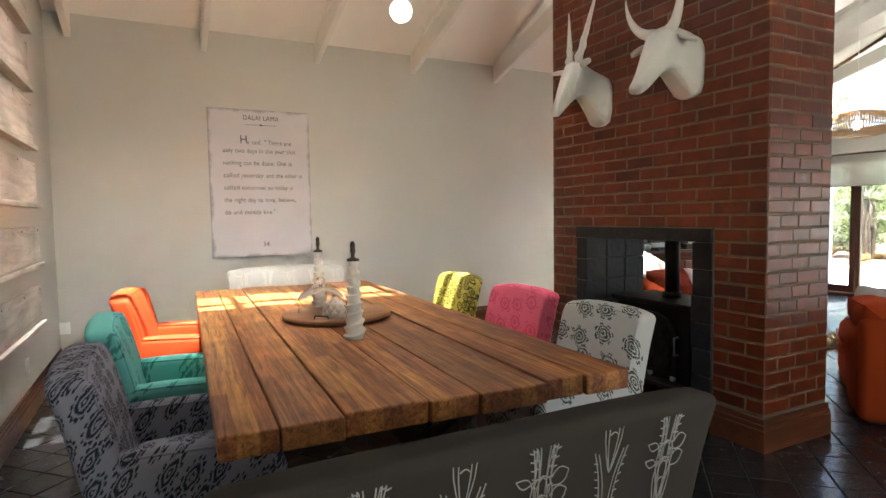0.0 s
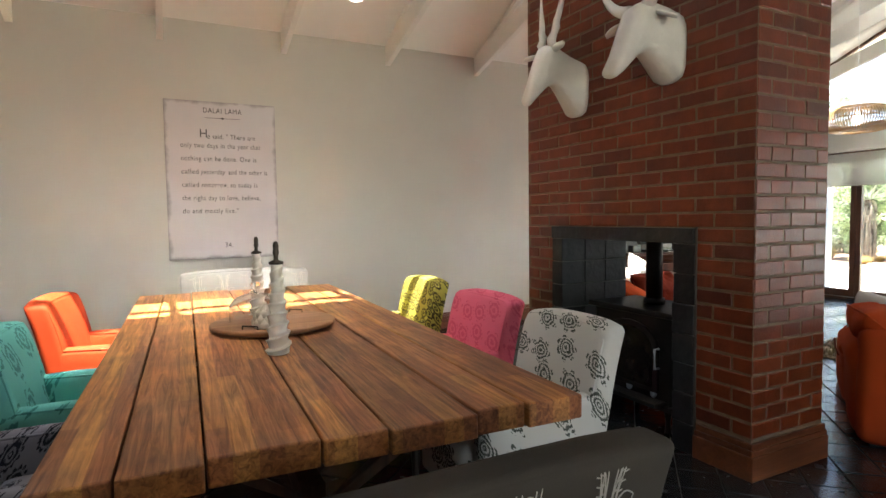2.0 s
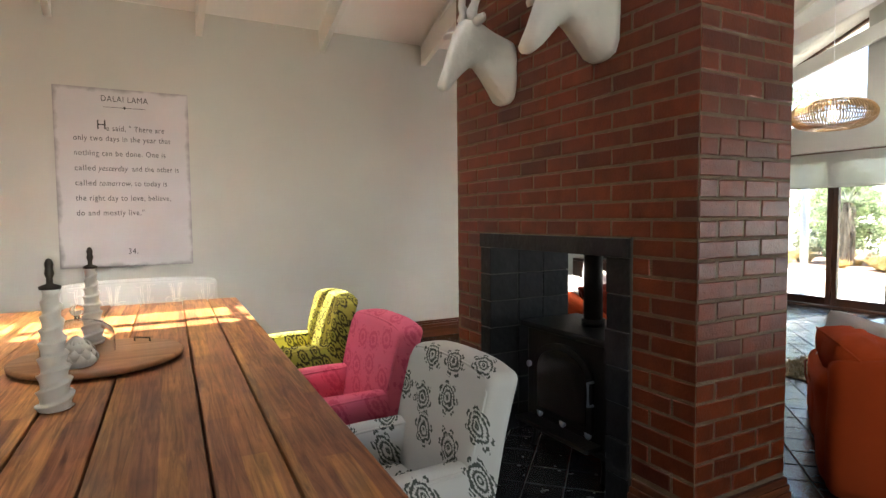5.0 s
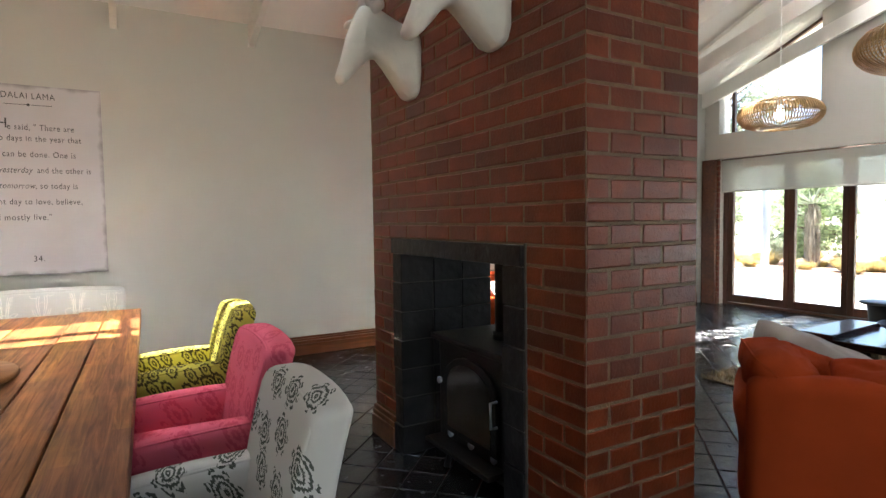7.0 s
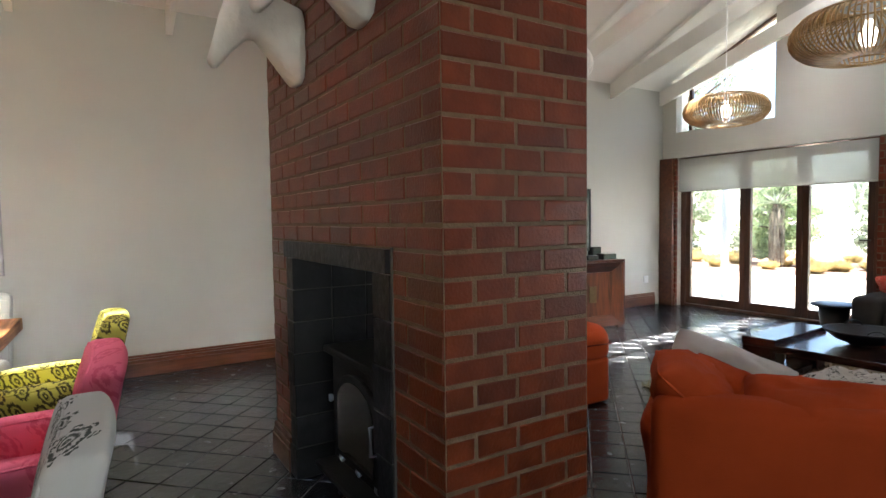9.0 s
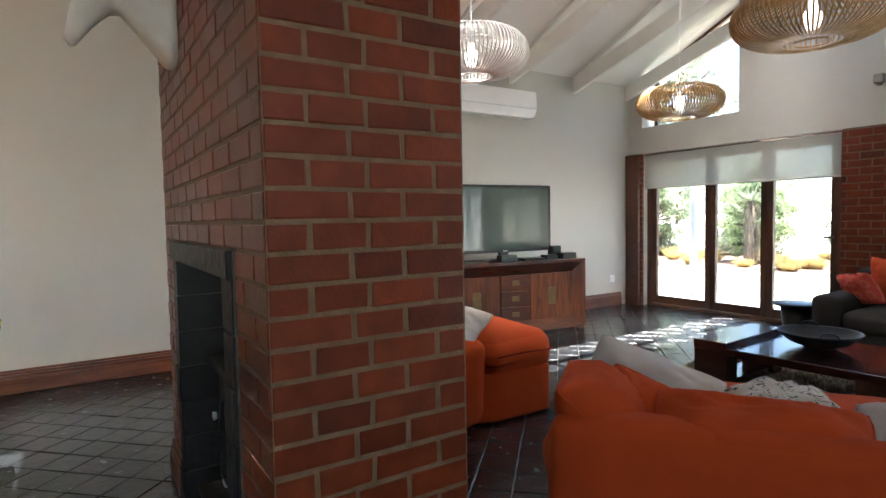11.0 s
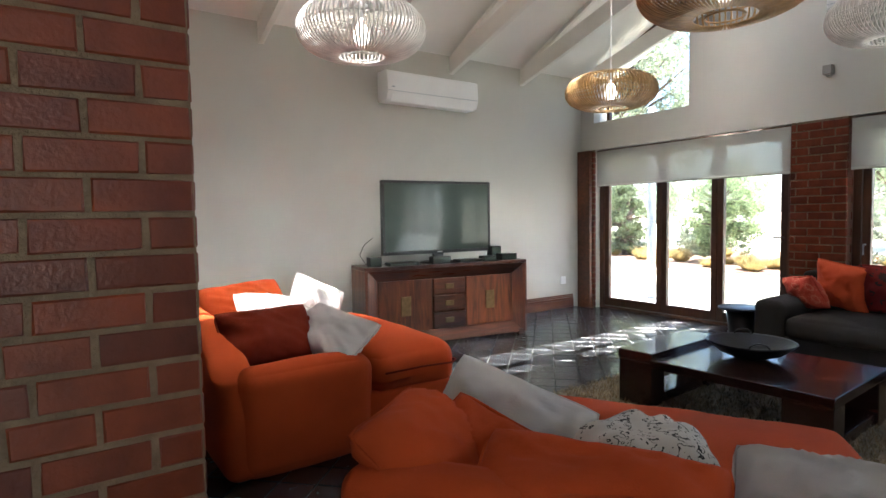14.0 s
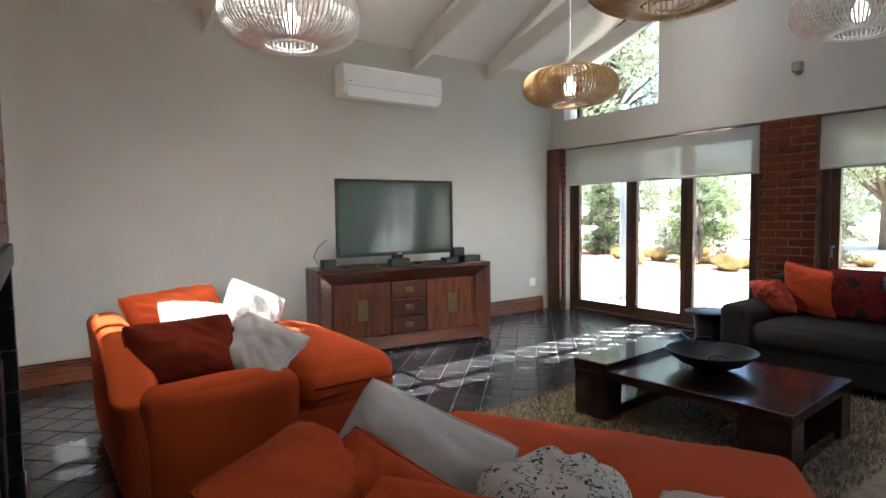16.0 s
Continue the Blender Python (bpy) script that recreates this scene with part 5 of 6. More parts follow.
# ---- white animal heads on the chimney ----
def leaf_ear(bm, base, tip, width, up):
    b, t = Vector(base), Vector(tip)
    d = t - b
    s = d.cross(Vector(up)).normalized()
    n = s.cross(d).normalized()
    rows = []
    for i in range(7):
        k = i / 6
        w = width * math.sin(math.pi * (0.12 + 0.88 * k)) ** 0.8 + 0.003
        c = b + d * k
        rows.append([bm.verts.new(c + s * w * q + n * (0.018 * (q * q) - 0.01 * (1 if e else -1) * 0.5)) for e in (0, 1) for q in (-1, -0.4, 0.4, 1)])
    for a, c in zip(rows, rows[1:]):
        for e in (0, 4):
            for i in range(3):
                bm.faces.new((a[e + i], a[e + i + 1], c[e + i + 1], c[e + i]))
        bm.faces.new((a[0], a[4], c[4], c[0]))
        bm.faces.new((a[3], a[7], c[7], c[3]))
    bm.faces.new((rows[-1][0], rows[-1][1], rows[-1][2], rows[-1][3], rows[-1][7], rows[-1][6], rows[-1][5], rows[-1][4]))


def head_mesh(stations, y0, y1, seg=22):
    """A head from stations of (top x, top z, bottom x, bottom z, half width) between the wall plate and the nose."""
    bm = bmesh.new()
    rings = []
    n = len(stations) - 1
    for i, (tx, tz, bx, bz, w) in enumerate(stations):
        c = Vector(((tx + bx) / 2, y0 + (y1 - y0) * (i / n) ** 2, (tz + bz) / 2))
        up = Vector(((tx - bx) / 2, 0, (tz - bz) / 2))
        ring = []
        for k in range(seg):
            a = 2 * math.pi * k / seg
            ca, sa = math.cos(a), math.sin(a)
            q = (abs(ca) ** 3.4 + abs(sa) ** 3.4) ** (-1 / 3.4)
            taper = 1 - 0.22 * max(0.0, -sa) if i > 3 else 1.0
            p = c + up * sa * q + Vector((0, w * ca * q * taper, 0))
            ring.append(bm.verts.new(p + 0.004 * noise.noise_vector(p * 16)))
        rings.append(ring)
    for a, b in zip(rings, rings[1:]):
        for k in range(seg):
            bm.faces.new((a[k], a[(k + 1) % seg], b[(k + 1) % seg], b[k]))
    bm.faces.new(rings[0][::-1])
    bm.faces.new(rings[-1])
    return bm


# eland: flaring neck, long wedge face, straight horns with a twist at the root
e = head_mesh([(3.136, 2.365, 3.136, 2.008, 0.115), (3.105, 2.375, 3.105, 2.012, 0.115), (3.04, 2.40, 3.05, 2.075, 0.092), (2.97, 2.435, 2.99, 2.15, 0.078), (2.91, 2.465, 2.94, 2.205, 0.073), (2.855, 2.455, 2.905, 2.205, 0.074), (2.822, 2.395, 2.875, 2.18, 0.063),
               (2.79, 2.305, 2.842, 2.145, 0.050), (2.764, 2.205, 2.806, 2.10, 0.041), (2.746, 2.135, 2.778, 2.07, 0.039), (2.741, 2.11, 2.76, 2.068, 0.026)], 3.265, 3.345)
for side, tip in ((1, (2.845, 3.28, 2.80)), (-1, (2.885, 3.005, 2.95))):
    root = Vector((2.895, 3.285 + side * 0.045, 2.455))
    tp = Vector(tip)
    pts, rad = [], []
    for i in range(15):
        k = i / 14
        p = root.lerp(tp, k)
        tw = 0.010 * max(0, 1 - k * 2.2)
        pts.append(p + Vector((tw * math.cos(k * 30), tw * math.sin(k * 30), 0)))
        rad.append((0.030 - 0.027 * k) * (1 + 0.22 * math.sin(k * 34) * max(0, 1 - k * 2)))
    tube(pts, rad, 12, e)
leaf_ear(e, (2.91, 3.215, 2.41), (2.90, 3.115, 2.435), 0.032, (0, 0, 1))
leaf_ear(e, (2.89, 3.36, 2.40), (2.84, 3.47, 2.40), 0.028, (0, 0, 1))
for s in (-1, 1):
    bmesh.ops.create_uvsphere(e, u_segments=10, v_segments=8, radius=0.016, matrix=pose(2.855, 3.30 + s * 0.062, 2.345))
tagged(part("animal_head", e, M["papier"], None, "", True), "white papier-mache antelope head with straight horns on the bricks", "sculpture", "white animal heads")
# ox: broad muzzle, wide curved horns, drooping ears
b_ = head_mesh([(3.136, 2.435, 3.136, 2.065, 0.115), (3.105, 2.445, 3.105, 2.068, 0.115), (3.04, 2.465, 3.045, 2.12, 0.104), (2.97, 2.48, 2.985, 2.185, 0.099), (2.91, 2.48, 2.94, 2.215, 0.100), (2.87, 2.45, 2.91, 2.21, 0.097), (2.84, 2.385, 2.882, 2.185, 0.086),
                (2.81, 2.295, 2.85, 2.145, 0.072), (2.782, 2.21, 2.818, 2.105, 0.063), (2.762, 2.155, 2.79, 2.082, 0.060), (2.757, 2.13, 2.772, 2.084, 0.044)], 2.485, 2.575)
for side in (1, -1):
    pts, rad = [], []
    for i in range(13):
        k = i / 12
        a = k * 1.75
        out = 0.06 + 0.17 * math.sin(a) if side > 0 else 0.06 + 0.13 * math.sin(a)
        pts.append((2.925 - 0.07 * k, 2.51 + side * out, 2.455 + 0.02 * k + (0.20 if side > 0 else 0.30) * (1 - math.cos(a))))
        rad.append(0.036 - 0.033 * k ** 1.3)
    tube(pts, rad, 12, b_)
leaf_ear(b_, (2.965, 2.41, 2.40), (2.95, 2.275, 2.335), 0.050, (0, 0, 1))
leaf_ear(b_, (2.935, 2.60, 2.39), (2.89, 2.72, 2.35), 0.044, (0, 0, 1))
tagged(part("animal_head", b_, M["papier"], None, "", True), "white papier-mache ox head with curved horns on the bricks", "sculpture", "white animal heads")

# ---- on the dining table ----
def on_table(x, y, z=TOP):
    return Matrix.Translation((x, y, z))
tray = thing("serving_board", "round turned wooden serving board on the dining table", "tray", on_table(1.07, 3.24, TOP + 0.004))
part("board", lathe([(0, 0.0), (0.28, 0.0), (0.315, 0.012), (0.318, 0.026), (0.31, 0.034), (0, 0.034)], 56), M["lazy"], tray, "", True)
for a in (0.9, -2.2):
    c, s_ = math.cos(a), math.sin(a)
    part("grip", tube([(c * 0.25 - s_ * 0.04, s_ * 0.25 + c * 0.04, 0.034), (c * 0.25 - s_ * 0.04, s_ * 0.25 + c * 0.04, 0.05), (c * 0.25 + s_ * 0.04, s_ * 0.25 - c * 0.04, 0.05), (c * 0.25 + s_ * 0.04, s_ * 0.25 - c * 0.04, 0.034)], 0.004, 6), M["bronze"], tray, "thin dark metal grip", True)
def horn_vase(x, y, z, h, r0, r1, label, turn=0.0):
    v = thing("spiral_candle", label, "ornament", on_table(x, y, z), "spiral ceramic ornaments")
    bm = bmesh.new()
    seg, rows = 36, 90
    grid = []
    for i in range(rows + 1):
        k = i / rows
        ring = []
        for j in range(seg):
            a = 2 * math.pi * j / seg
            ph = (k * 8.2 - a / (2 * math.pi) + turn) % 1.0
            ridge = (ph ** 2.2) * (1 - max(0, (ph - 0.9) / 0.1))
            rr = (r0 + (r1 - r0) * k) * (0.74 + 0.36 * ridge)
            ring.append(bm.verts.new((rr * math.cos(a), rr * math.sin(a), k * h + 0.006 * math.sin(a + k * 9))) if i not in (0,) else bm.verts.new((rr * math.cos(a), rr * math.sin(a), 0)))
        grid.append(ring)
    for a, b in zip(grid, grid[1:]):
        for j in range(seg):
            bm.faces.new((a[j], a[(j + 1) % seg], b[(j + 1) % seg], b[j]))
    bm.faces.new(grid[0][::-1])
    bm.faces.new(grid[-1])
    part("horn", bm, M["ceramic"], v, "ribbed white ceramic horn", True)
    fin = lathe([(0, h - 0.004), (r1 * 1.15, h - 0.004), (r1 * 1.2, h + 0.006), (0.010, h + 0.014), (0.009, h + 0.03), (0.014, h + 0.045), (0.011, h + 0.06), (0.013, h + 0.075), (0.008, h + 0.09), (0, h + 0.094)], 16)
    part("finial", fin, M["bronze"], v, "dark bronze finial", True)
horn_vase(0.985, 2.64, TOP, 0.385, 0.058, 0.026, "tall white spiral ceramic horn with dark finial on the table")
horn_vase(1.03, 3.50, TOP + 0.038, 0.345, 0.056, 0.024, "white spiral ceramic horn with dark finial on the board", 0.4)
dome = thing("glass_cloche", "clear glass cloche with round knob on the wooden board", "cloche", on_table(0.99, 3.30, TOP + 0.038))
dp = [(0.135 * math.cos(a) if a > 0.02 else 0.135, 0.07 + 0.075 * math.sin(a)) for a in (math.pi / 2 * i / 10 for i in range(11))]
prof = [(0.135, 0.0)] + dp[:-1] + [(0.012, 0.146)]
inner = [(max(0.0, r - 0.003), max(0.0, z - 0.003)) for r, z in reversed(prof)]
cl = part("dome", lathe(prof + inner, 36), M["glass"], dome, "", True)
cl.visible_shadow = False
part("knob", lathe([(0.0, 0.145), (0.010, 0.147), (0.010, 0.158), (0.022, 0.165), (0.028, 0.182), (0.022, 0.199), (0.0, 0.207)], 20), M["glass"], dome, "", True)
lotus = thing("lotus_ornament", "white ceramic lotus bud ornament on the wooden board", "ornament", on_table(1.005, 3.06, TOP + 0.038))
bm = bmesh.new()
for ring, (n_, r, z, tilt) in enumerate(((10, 0.056, 0.0, 0.25), (10, 0.052, 0.022, 0.12), (9, 0.044, 0.046, -0.1), (7, 0.028, 0.066, -0.35))):
    for i in range(n_):
        a = 2 * math.pi * (i + 0.5 * (ring % 2)) / n_
        c, s_ = math.cos(a), math.sin(a)
        rows = []
        for q in range(5):
            k = q / 4
            w = 0.021 * math.sin(math.pi * (0.25 + 0.75 * k)) + 0.0005
            rad = r + (0.012 * math.sin(k * math.pi) + tilt * 0.05 * k)
            rows.append([bm.verts.new((c * (rad - 0.004 * abs(t)) - s_ * w * t, s_ * (rad - 0.004 * abs(t)) + c * w * t, z + 0.05 * k)) for t in (-1, 0, 1)])
        for p, q_ in zip(rows, rows[1:]):
            for t in range(2):
                bm.faces.new((p[t], p[t + 1], q_[t + 1], q_[t]))
part("petals", bm, M["ceramic"], lotus, "", True)
part("bud", lathe([(0, 0), (0.05, 0.0), (0.054, 0.03), (0.042, 0.075), (0.02, 0.1), (0, 0.106)], 24), M["ceramic"], lotus, "", True)

# ---- poster with a printed saying ----
M["canvas"] = mat("aged_white_canvas", (0.60, 0.57, 0.58), 0.8, vary=0.04, scale=3, bump=0.1, bump_scale=200)
M["print"] = mat("printed_ink", (0.05, 0.045, 0.045), 0.8, vary=0.1, scale=40)
PX0, PX1, PZ0, PZ1 = 0.615, 1.64, 0.958, 2.495
poster = thing("poster", "large white canvas poster with a printed saying on the wall", "poster", pose(0, 0, 0))
def worn_border(m):
    """Grey scuffing that creeps in from the canvas edges."""
    t = m.node_tree
    n, k = t.nodes, t.links
    def op(kind, a, c):
        q = n.new("ShaderNodeMath")
        q.operation = kind
        for i, v in enumerate((a, c)):
            if isinstance(v, (int, float)):
                q.inputs[i].default_value = v
            else:
                k.new(v, q.inputs[i])
        return q.outputs[0]
    tex, sep = n.new("ShaderNodeTexCoord"), n.new("ShaderNodeSeparateXYZ")
    k.new(tex.outputs["Object"], sep.inputs[0])
    dx = op("MINIMUM", op("SUBTRACT", sep.outputs[0], PX0), op("SUBTRACT", PX1, sep.outputs[0]))
    dz = op("MINIMUM", op("SUBTRACT", sep.outputs[2], PZ0), op("SUBTRACT", PZ1, sep.outputs[2]))
    nz = n.new("ShaderNodeTexNoise")
    nz.inputs["Scale"].default_value, nz.inputs["Detail"].default_value = 9.0, 8
    k.new(tex.outputs["Object"], nz.inputs["Vector"])
    edge = n.new("ShaderNodeMapRange")
    edge.inputs[1].default_value, edge.inputs[2].default_value = 0.0, 0.032
    edge.inputs[3].default_value, edge.inputs[4].default_value = 0.65, 0.0
    k.new(op("SUBTRACT", op("MINIMUM", dx, dz), op("MULTIPLY", op("SUBTRACT", nz.outputs[0], 0.5), 0.09)), edge.inputs[0])
    mx = n.new("ShaderNodeMixRGB")
    mx.inputs[2].default_value = (0.20, 0.185, 0.18, 1)
    old = n["Principled BSDF"].inputs["Base Color"].links[0].from_socket
    k.new(edge.outputs[0], mx.inputs[0])
    k.new(old, mx.inputs[1])
    k.new(mx.outputs[0], n["Principled BSDF"].inputs["Base Color"])
worn_border(M["canvas"])
part("canvas", box(PX0, Y1 - 0.032, PZ0, PX1, Y1 - 0.0005, PZ1, 0.004), M["canvas"], poster)
def lettering(text, x, z, width, size, centre=False, shear=0.0):
    cu = bpy.data.curves.new("lettering", "FONT")
    cu.body, cu.size, cu.shear = text, size, shear
    cu.space_character = 1.12
    tmp = bpy.data.objects.new("lettering", cu)
    scene.collection.objects.link(tmp)
    bpy.context.view_layer.update()
    me = bpy.data.meshes.new_from_object(tmp.evaluated_get(bpy.context.evaluated_depsgraph_get()))
    bpy.data.objects.remove(tmp)
    bpy.data.curves.remove(cu)
    xs = [v.co.x for v in me.vertices]
    k = width / (max(xs) - min(xs))
    me.transform(Matrix.Diagonal((k, 1, 1, 1)))
    me.materials.append(M["print"])
    ob = new("lettering", me)
    ob.parent = poster
    ob.matrix_basis = pose(x - (width / 2 if centre else 0), Y1 - 0.0352, z, 90, 0, 0)
    return ob
LX = 0.748
lettering("DALAI LAMA", 1.135, 2.385, 0.355, 0.07, True)
lettering("H", 0.918, 2.145, 0.062, 0.115)
lettering('e said, " There are', 0.99, 2.135, 0.445, 0.068)
for words, z, w in (("only two days in the year that", 2.045, 0.735), ("nothing can be done. One is", 1.918, 0.69), ("the right day to love, believe,", 1.535, 0.725), ('do and mostly live."', 1.408, 0.505)):
    lettering(words, LX, z, w, 0.068)
lettering("called", LX, 1.79, 0.15, 0.068)
lettering("yesterday", LX + 0.172, 1.79, 0.228, 0.068, shear=0.3)
lettering("and the other is", LX + 0.425, 1.79, 0.37, 0.068)
lettering("called", LX, 1.663, 0.15, 0.068)
lettering("tomorrow,", LX + 0.172, 1.663, 0.24, 0.068, shear=0.3)
lettering("so today is", LX + 0.44, 1.663, 0.255, 0.068)
lettering("34.", 1.155, 1.068, 0.072, 0.07, True)
part("rule", box(0.975, Y1 - 0.0352, 2.334, 1.295, Y1 - 0.0340, 2.338), M["print"], poster)
part("diamond", prism([(1.135, 2.322), (1.149, 2.336), (1.135, 2.350), (1.121, 2.336)], 0.002, "y", Y1 - 0.0362), M["print"], poster)

# ---- weathered boards hung on the end wall ----
# whitewash tones raised further to carry the window light falling on the boards
M["limed_lit"] = grained("whitewashed_board_window_lit", (0.44, 0.41, 0.35), (0.74, 0.71, 0.65), 1, 0.75, stretch=9, bump=0.6, rand=0.12)
brng = random.Random(21)
for z0, h_ in ((0.62, 0.27), (1.06, 0.27), (1.50, 0.31), (1.93, 0.33), (2.36, 0.34), (2.80, 0.34)):
    y_end = 5.18 + brng.uniform(-0.03, 0.06)
    bd = thing("wall_board", "whitewashed weathered timber board fixed to the end wall", "board", pose(X0, y_end, z0, 0, 0, 0), "whitewashed wall boards")
    part("board", box(0.001, -1.75, 0.0, 0.045, 0, h_ - 0.005, 0.006), M["limed_lit"], bd)
    part("ledge", box(0.001, -1.75, -0.035, 0.075, -0.004, -0.0005, 0.006), M["limed_lit"], bd)
    for y in (-0.06, -0.6, -1.2):
        part("nail", lathe([(0, 0), (0.006, 0), (0.005, 0.003), (0, 0.003)], 8), M["bronze"], bd, "rusty nail head").matrix_basis = pose(0.045, y, h_ - 0.03, 0, 90, 0)

# ---- stitched print on the bench seats ----
def bench_print(owner, w, top, d, material, front, seed):
    rg = random.Random(seed)
    h = w / 2
    bm = bmesh.new()
    def surf(x, z):
        u, q = x / h, (z - (0.2 + top) / 2) / ((top - 0.2) / 2)
        over = max(0.0, z - (top - 0.03))
        bulge = 0.02 * max(0, 1 - abs(u) ** 2.2) * max(0, 1 - abs(q) ** 2.2)
        edge = 0.045 * (1 - math.sqrt(max(0.0, 1 - min(1.0, max(0.0, (abs(q) - 0.866) / 0.134)) ** 2)))
        y = -d / 2 - 0.01 - bulge + edge if not front else -d / 2 + 0.115 + bulge - edge
        k = (z - 0.36) / 0.52
        return Vector((x * (1 + 0.02 * k), y - (0.10 * k + 0.07 * max(0.0, k - 0.5) ** 2) + 0.02 * u * u, z - 0.02 * abs(u) ** 4 * max(0, k)))
    def stroke(pts):
        pts = [(x, z) for x, z in pts if abs(x) < h - 0.02 and 0.3 < z < top - 0.006]
        if len(pts) > 1:
            tube([surf(x, z) for x, z in pts], 0.0017, 4, bm)
    def arc(x0, z0, x1, z1, bend, n_=8):
        return [(x0 + (x1 - x0) * i / n_ - (z1 - z0) * bend * math.sin(math.pi * i / n_), z0 + (z1 - z0) * i / n_ + (x1 - x0) * bend * math.sin(math.pi * i / n_)) for i in range(n_ + 1)]
    i = 0
    x = -h + 0.09
    while x < h:
        for z, flip in ((0.56 + 0.12 * (i % 2), 1), (0.86 - 0.13 * (i % 2), 1)):
            s = rg.uniform(0.95, 1.1) * 0.14
            face = [(x + s * 0.24 * math.sin(t) * (1.25 - 0.45 * (1 - math.cos(t))), z - s * 0.62 * (1 - math.cos(t)) + 0.02) for t in (2 * math.pi * q / 16 for q in range(17))]
            stroke(face)
            stroke([(px * 0.55 + x * 0.45, pz - 0.004) for px, pz in face])
            for sd in (-1, 1):
                stroke(arc(x + sd * 0.022, z + 0.02, x + sd * 0.055, z + 0.21, sd * 0.05))
                stroke(arc(x + sd * 0.010, z + 0.02, x + sd * 0.042, z + 0.205, sd * 0.05))
                stroke(arc(x + sd * 0.025, z + 0.01, x + sd * 0.075, z + 0.02, 0.35))
                stroke(arc(x + sd * 0.075, z + 0.02, x + sd * 0.028, z - 0.012, 0.3))
                for q in range(7):
                    kz = z + 0.04 + 0.023 * q
                    kx = 0.014 + 0.0045 * q
                    stroke([(x + sd * kx, kz), (x + sd * (kx + 0.013), kz + 0.004)])
            stroke(arc(x - 0.012, z - 0.05, x + 0.012, z - 0.05, 0.3))
        x += 0.21
        i += 1
    part("stitched_print", bm, material, owner, "fine stitched antelope skull line print")
bench_print(bench, 1.34, 0.86, 0.52, M["ink_white"], False, 3)
bench_print(bench2, 1.06, 0.90, 0.52, M["ceramic"], True, 5)

# ---- outdoors ----
def leaves_mat(name, base):
    m = mat(name, base, 0.6, vary=0.35, scale=2.5, rand=0.3, spec=0.3)
    n, k = m.node_tree.nodes, m.node_tree.links
    tl = n.new("ShaderNodeBsdfTranslucent")
    mx = n.new("ShaderNodeMixShader")
    mx.inputs[0].default_value = 0.45
    col = [q for q in n if q.bl_idname == "ShaderNodeMixRGB"][0]
    k.new(col.outputs[0], tl.inputs[0])
    k.new(n["Principled BSDF"].outputs[0], mx.inputs[1])
    k.new(tl.outputs[0], mx.inputs[2])
    k.new(mx.outputs[0], n["Material Output"].inputs[0])
    return m
# green and grey green leaf colours are paled to hold outdoor glare and haze
M["leaf"] = leaves_mat("green_shrub_leaves_hazed", (0.30, 0.37, 0.20))
M["leaf2"] = leaves_mat("grey_green_tree_leaves_hazed", (0.36, 0.41, 0.29))
M["straw"] = leaves_mat("dry_golden_grass", (0.46, 0.36, 0.15))
M["bark"] = mat("grey_bark", (0.16, 0.12, 0.09), 0.9, vary=0.3, scale=12, bump=0.7, bump_scale=30)
M["paleblade"] = leaves_mat("dry_hanging_leaves", (0.30, 0.26, 0.20))
def leaf_cloud(name, parent, material, blobs, count, size, seed):
    rg = random.Random(seed)
    vs, fs = [], []
    for (cx, cy, cz, rx, ry, rz) in blobs:
        for _ in range(count):
            d = Vector((rg.gauss(0, 1), rg.gauss(0, 1), rg.gauss(0, 1))).normalized() * rg.uniform(0.25, 1.0) ** 0.5
            k = 1 + 0.3 * noise.noise(d * 2.5 + Vector((cx, cy, cz)))
            p = Vector((cx + d.x * rx * k, cy + d.y * ry * k, cz + d.z * rz * k))
            a = Vector((rg.gauss(0, 1), rg.gauss(0, 1), rg.gauss(0, 1))).normalized()
            b = a.cross(Vector((rg.gauss(0, 1), rg.gauss(0, 1), rg.gauss(0, 1)))).normalized()
            s = size * rg.uniform(0.6, 1.4)
            o = len(vs)
            vs += [p - a * s, p + b * s * 0.4, p + a * s, p - b * s * 0.4]
            fs.append((o, o + 1, o + 2, o + 3))
    me = bpy.data.meshes.new(name)
    me.from_pydata(vs, [], fs)
    me.materials.append(material)
    ob = new(name, me)
    ob.parent = parent
    return ob
GZ = -0.10
def tree(name, label, x, y, h, spread, seed, material, count=900, size=0.11, clear=0.35, nb=22, category="tree", squash=1.0, fine=1.0):
    rg = random.Random(seed)
    t = thing(name, label, category, pose(x, y, GZ))
    bm = bmesh.new()
    r = 0.035 * h
    trunk = [(0.1 * h * 0.2 * noise.noise(Vector((seed, i, 0))), 0.1 * h * 0.2 * noise.noise(Vector((seed, 0, i))), h * 0.75 * i / 6) for i in range(7)]
    tube(trunk, [r * (1 - 0.12 * i) for i in range(7)], 10, bm)
    blobs = []
    for i in range(nb):
        a, k = rg.uniform(0, 6.283), rg.uniform(0, 1)
        zz = h * (clear + (1 - clear) * (0.1 + 0.85 * k))
        rad = spread * math.sin(math.pi * (0.22 + 0.7 * k)) * rg.uniform(0.35, 0.95)
        c = (rad * math.cos(a), rad * math.sin(a) * squash, zz)
        q = trunk[min(5, 2 + int(k * 4))]
        tube([q, ((q[0] + c[0]) / 2, (q[1] + c[1]) / 2, (q[2] * 0.4 + c[2] * 0.6)), c], [r * 0.35, r * 0.2, r * 0.06], 5, bm)
        f = spread * rg.uniform(0.28, 0.42) * fine
        blobs.append((*c, f, f, f * 0.75))
    part("trunk", bm, M["bark"], t, "", True)
    leaf_cloud("crown", t, material, blobs, count, size, seed)
    return t
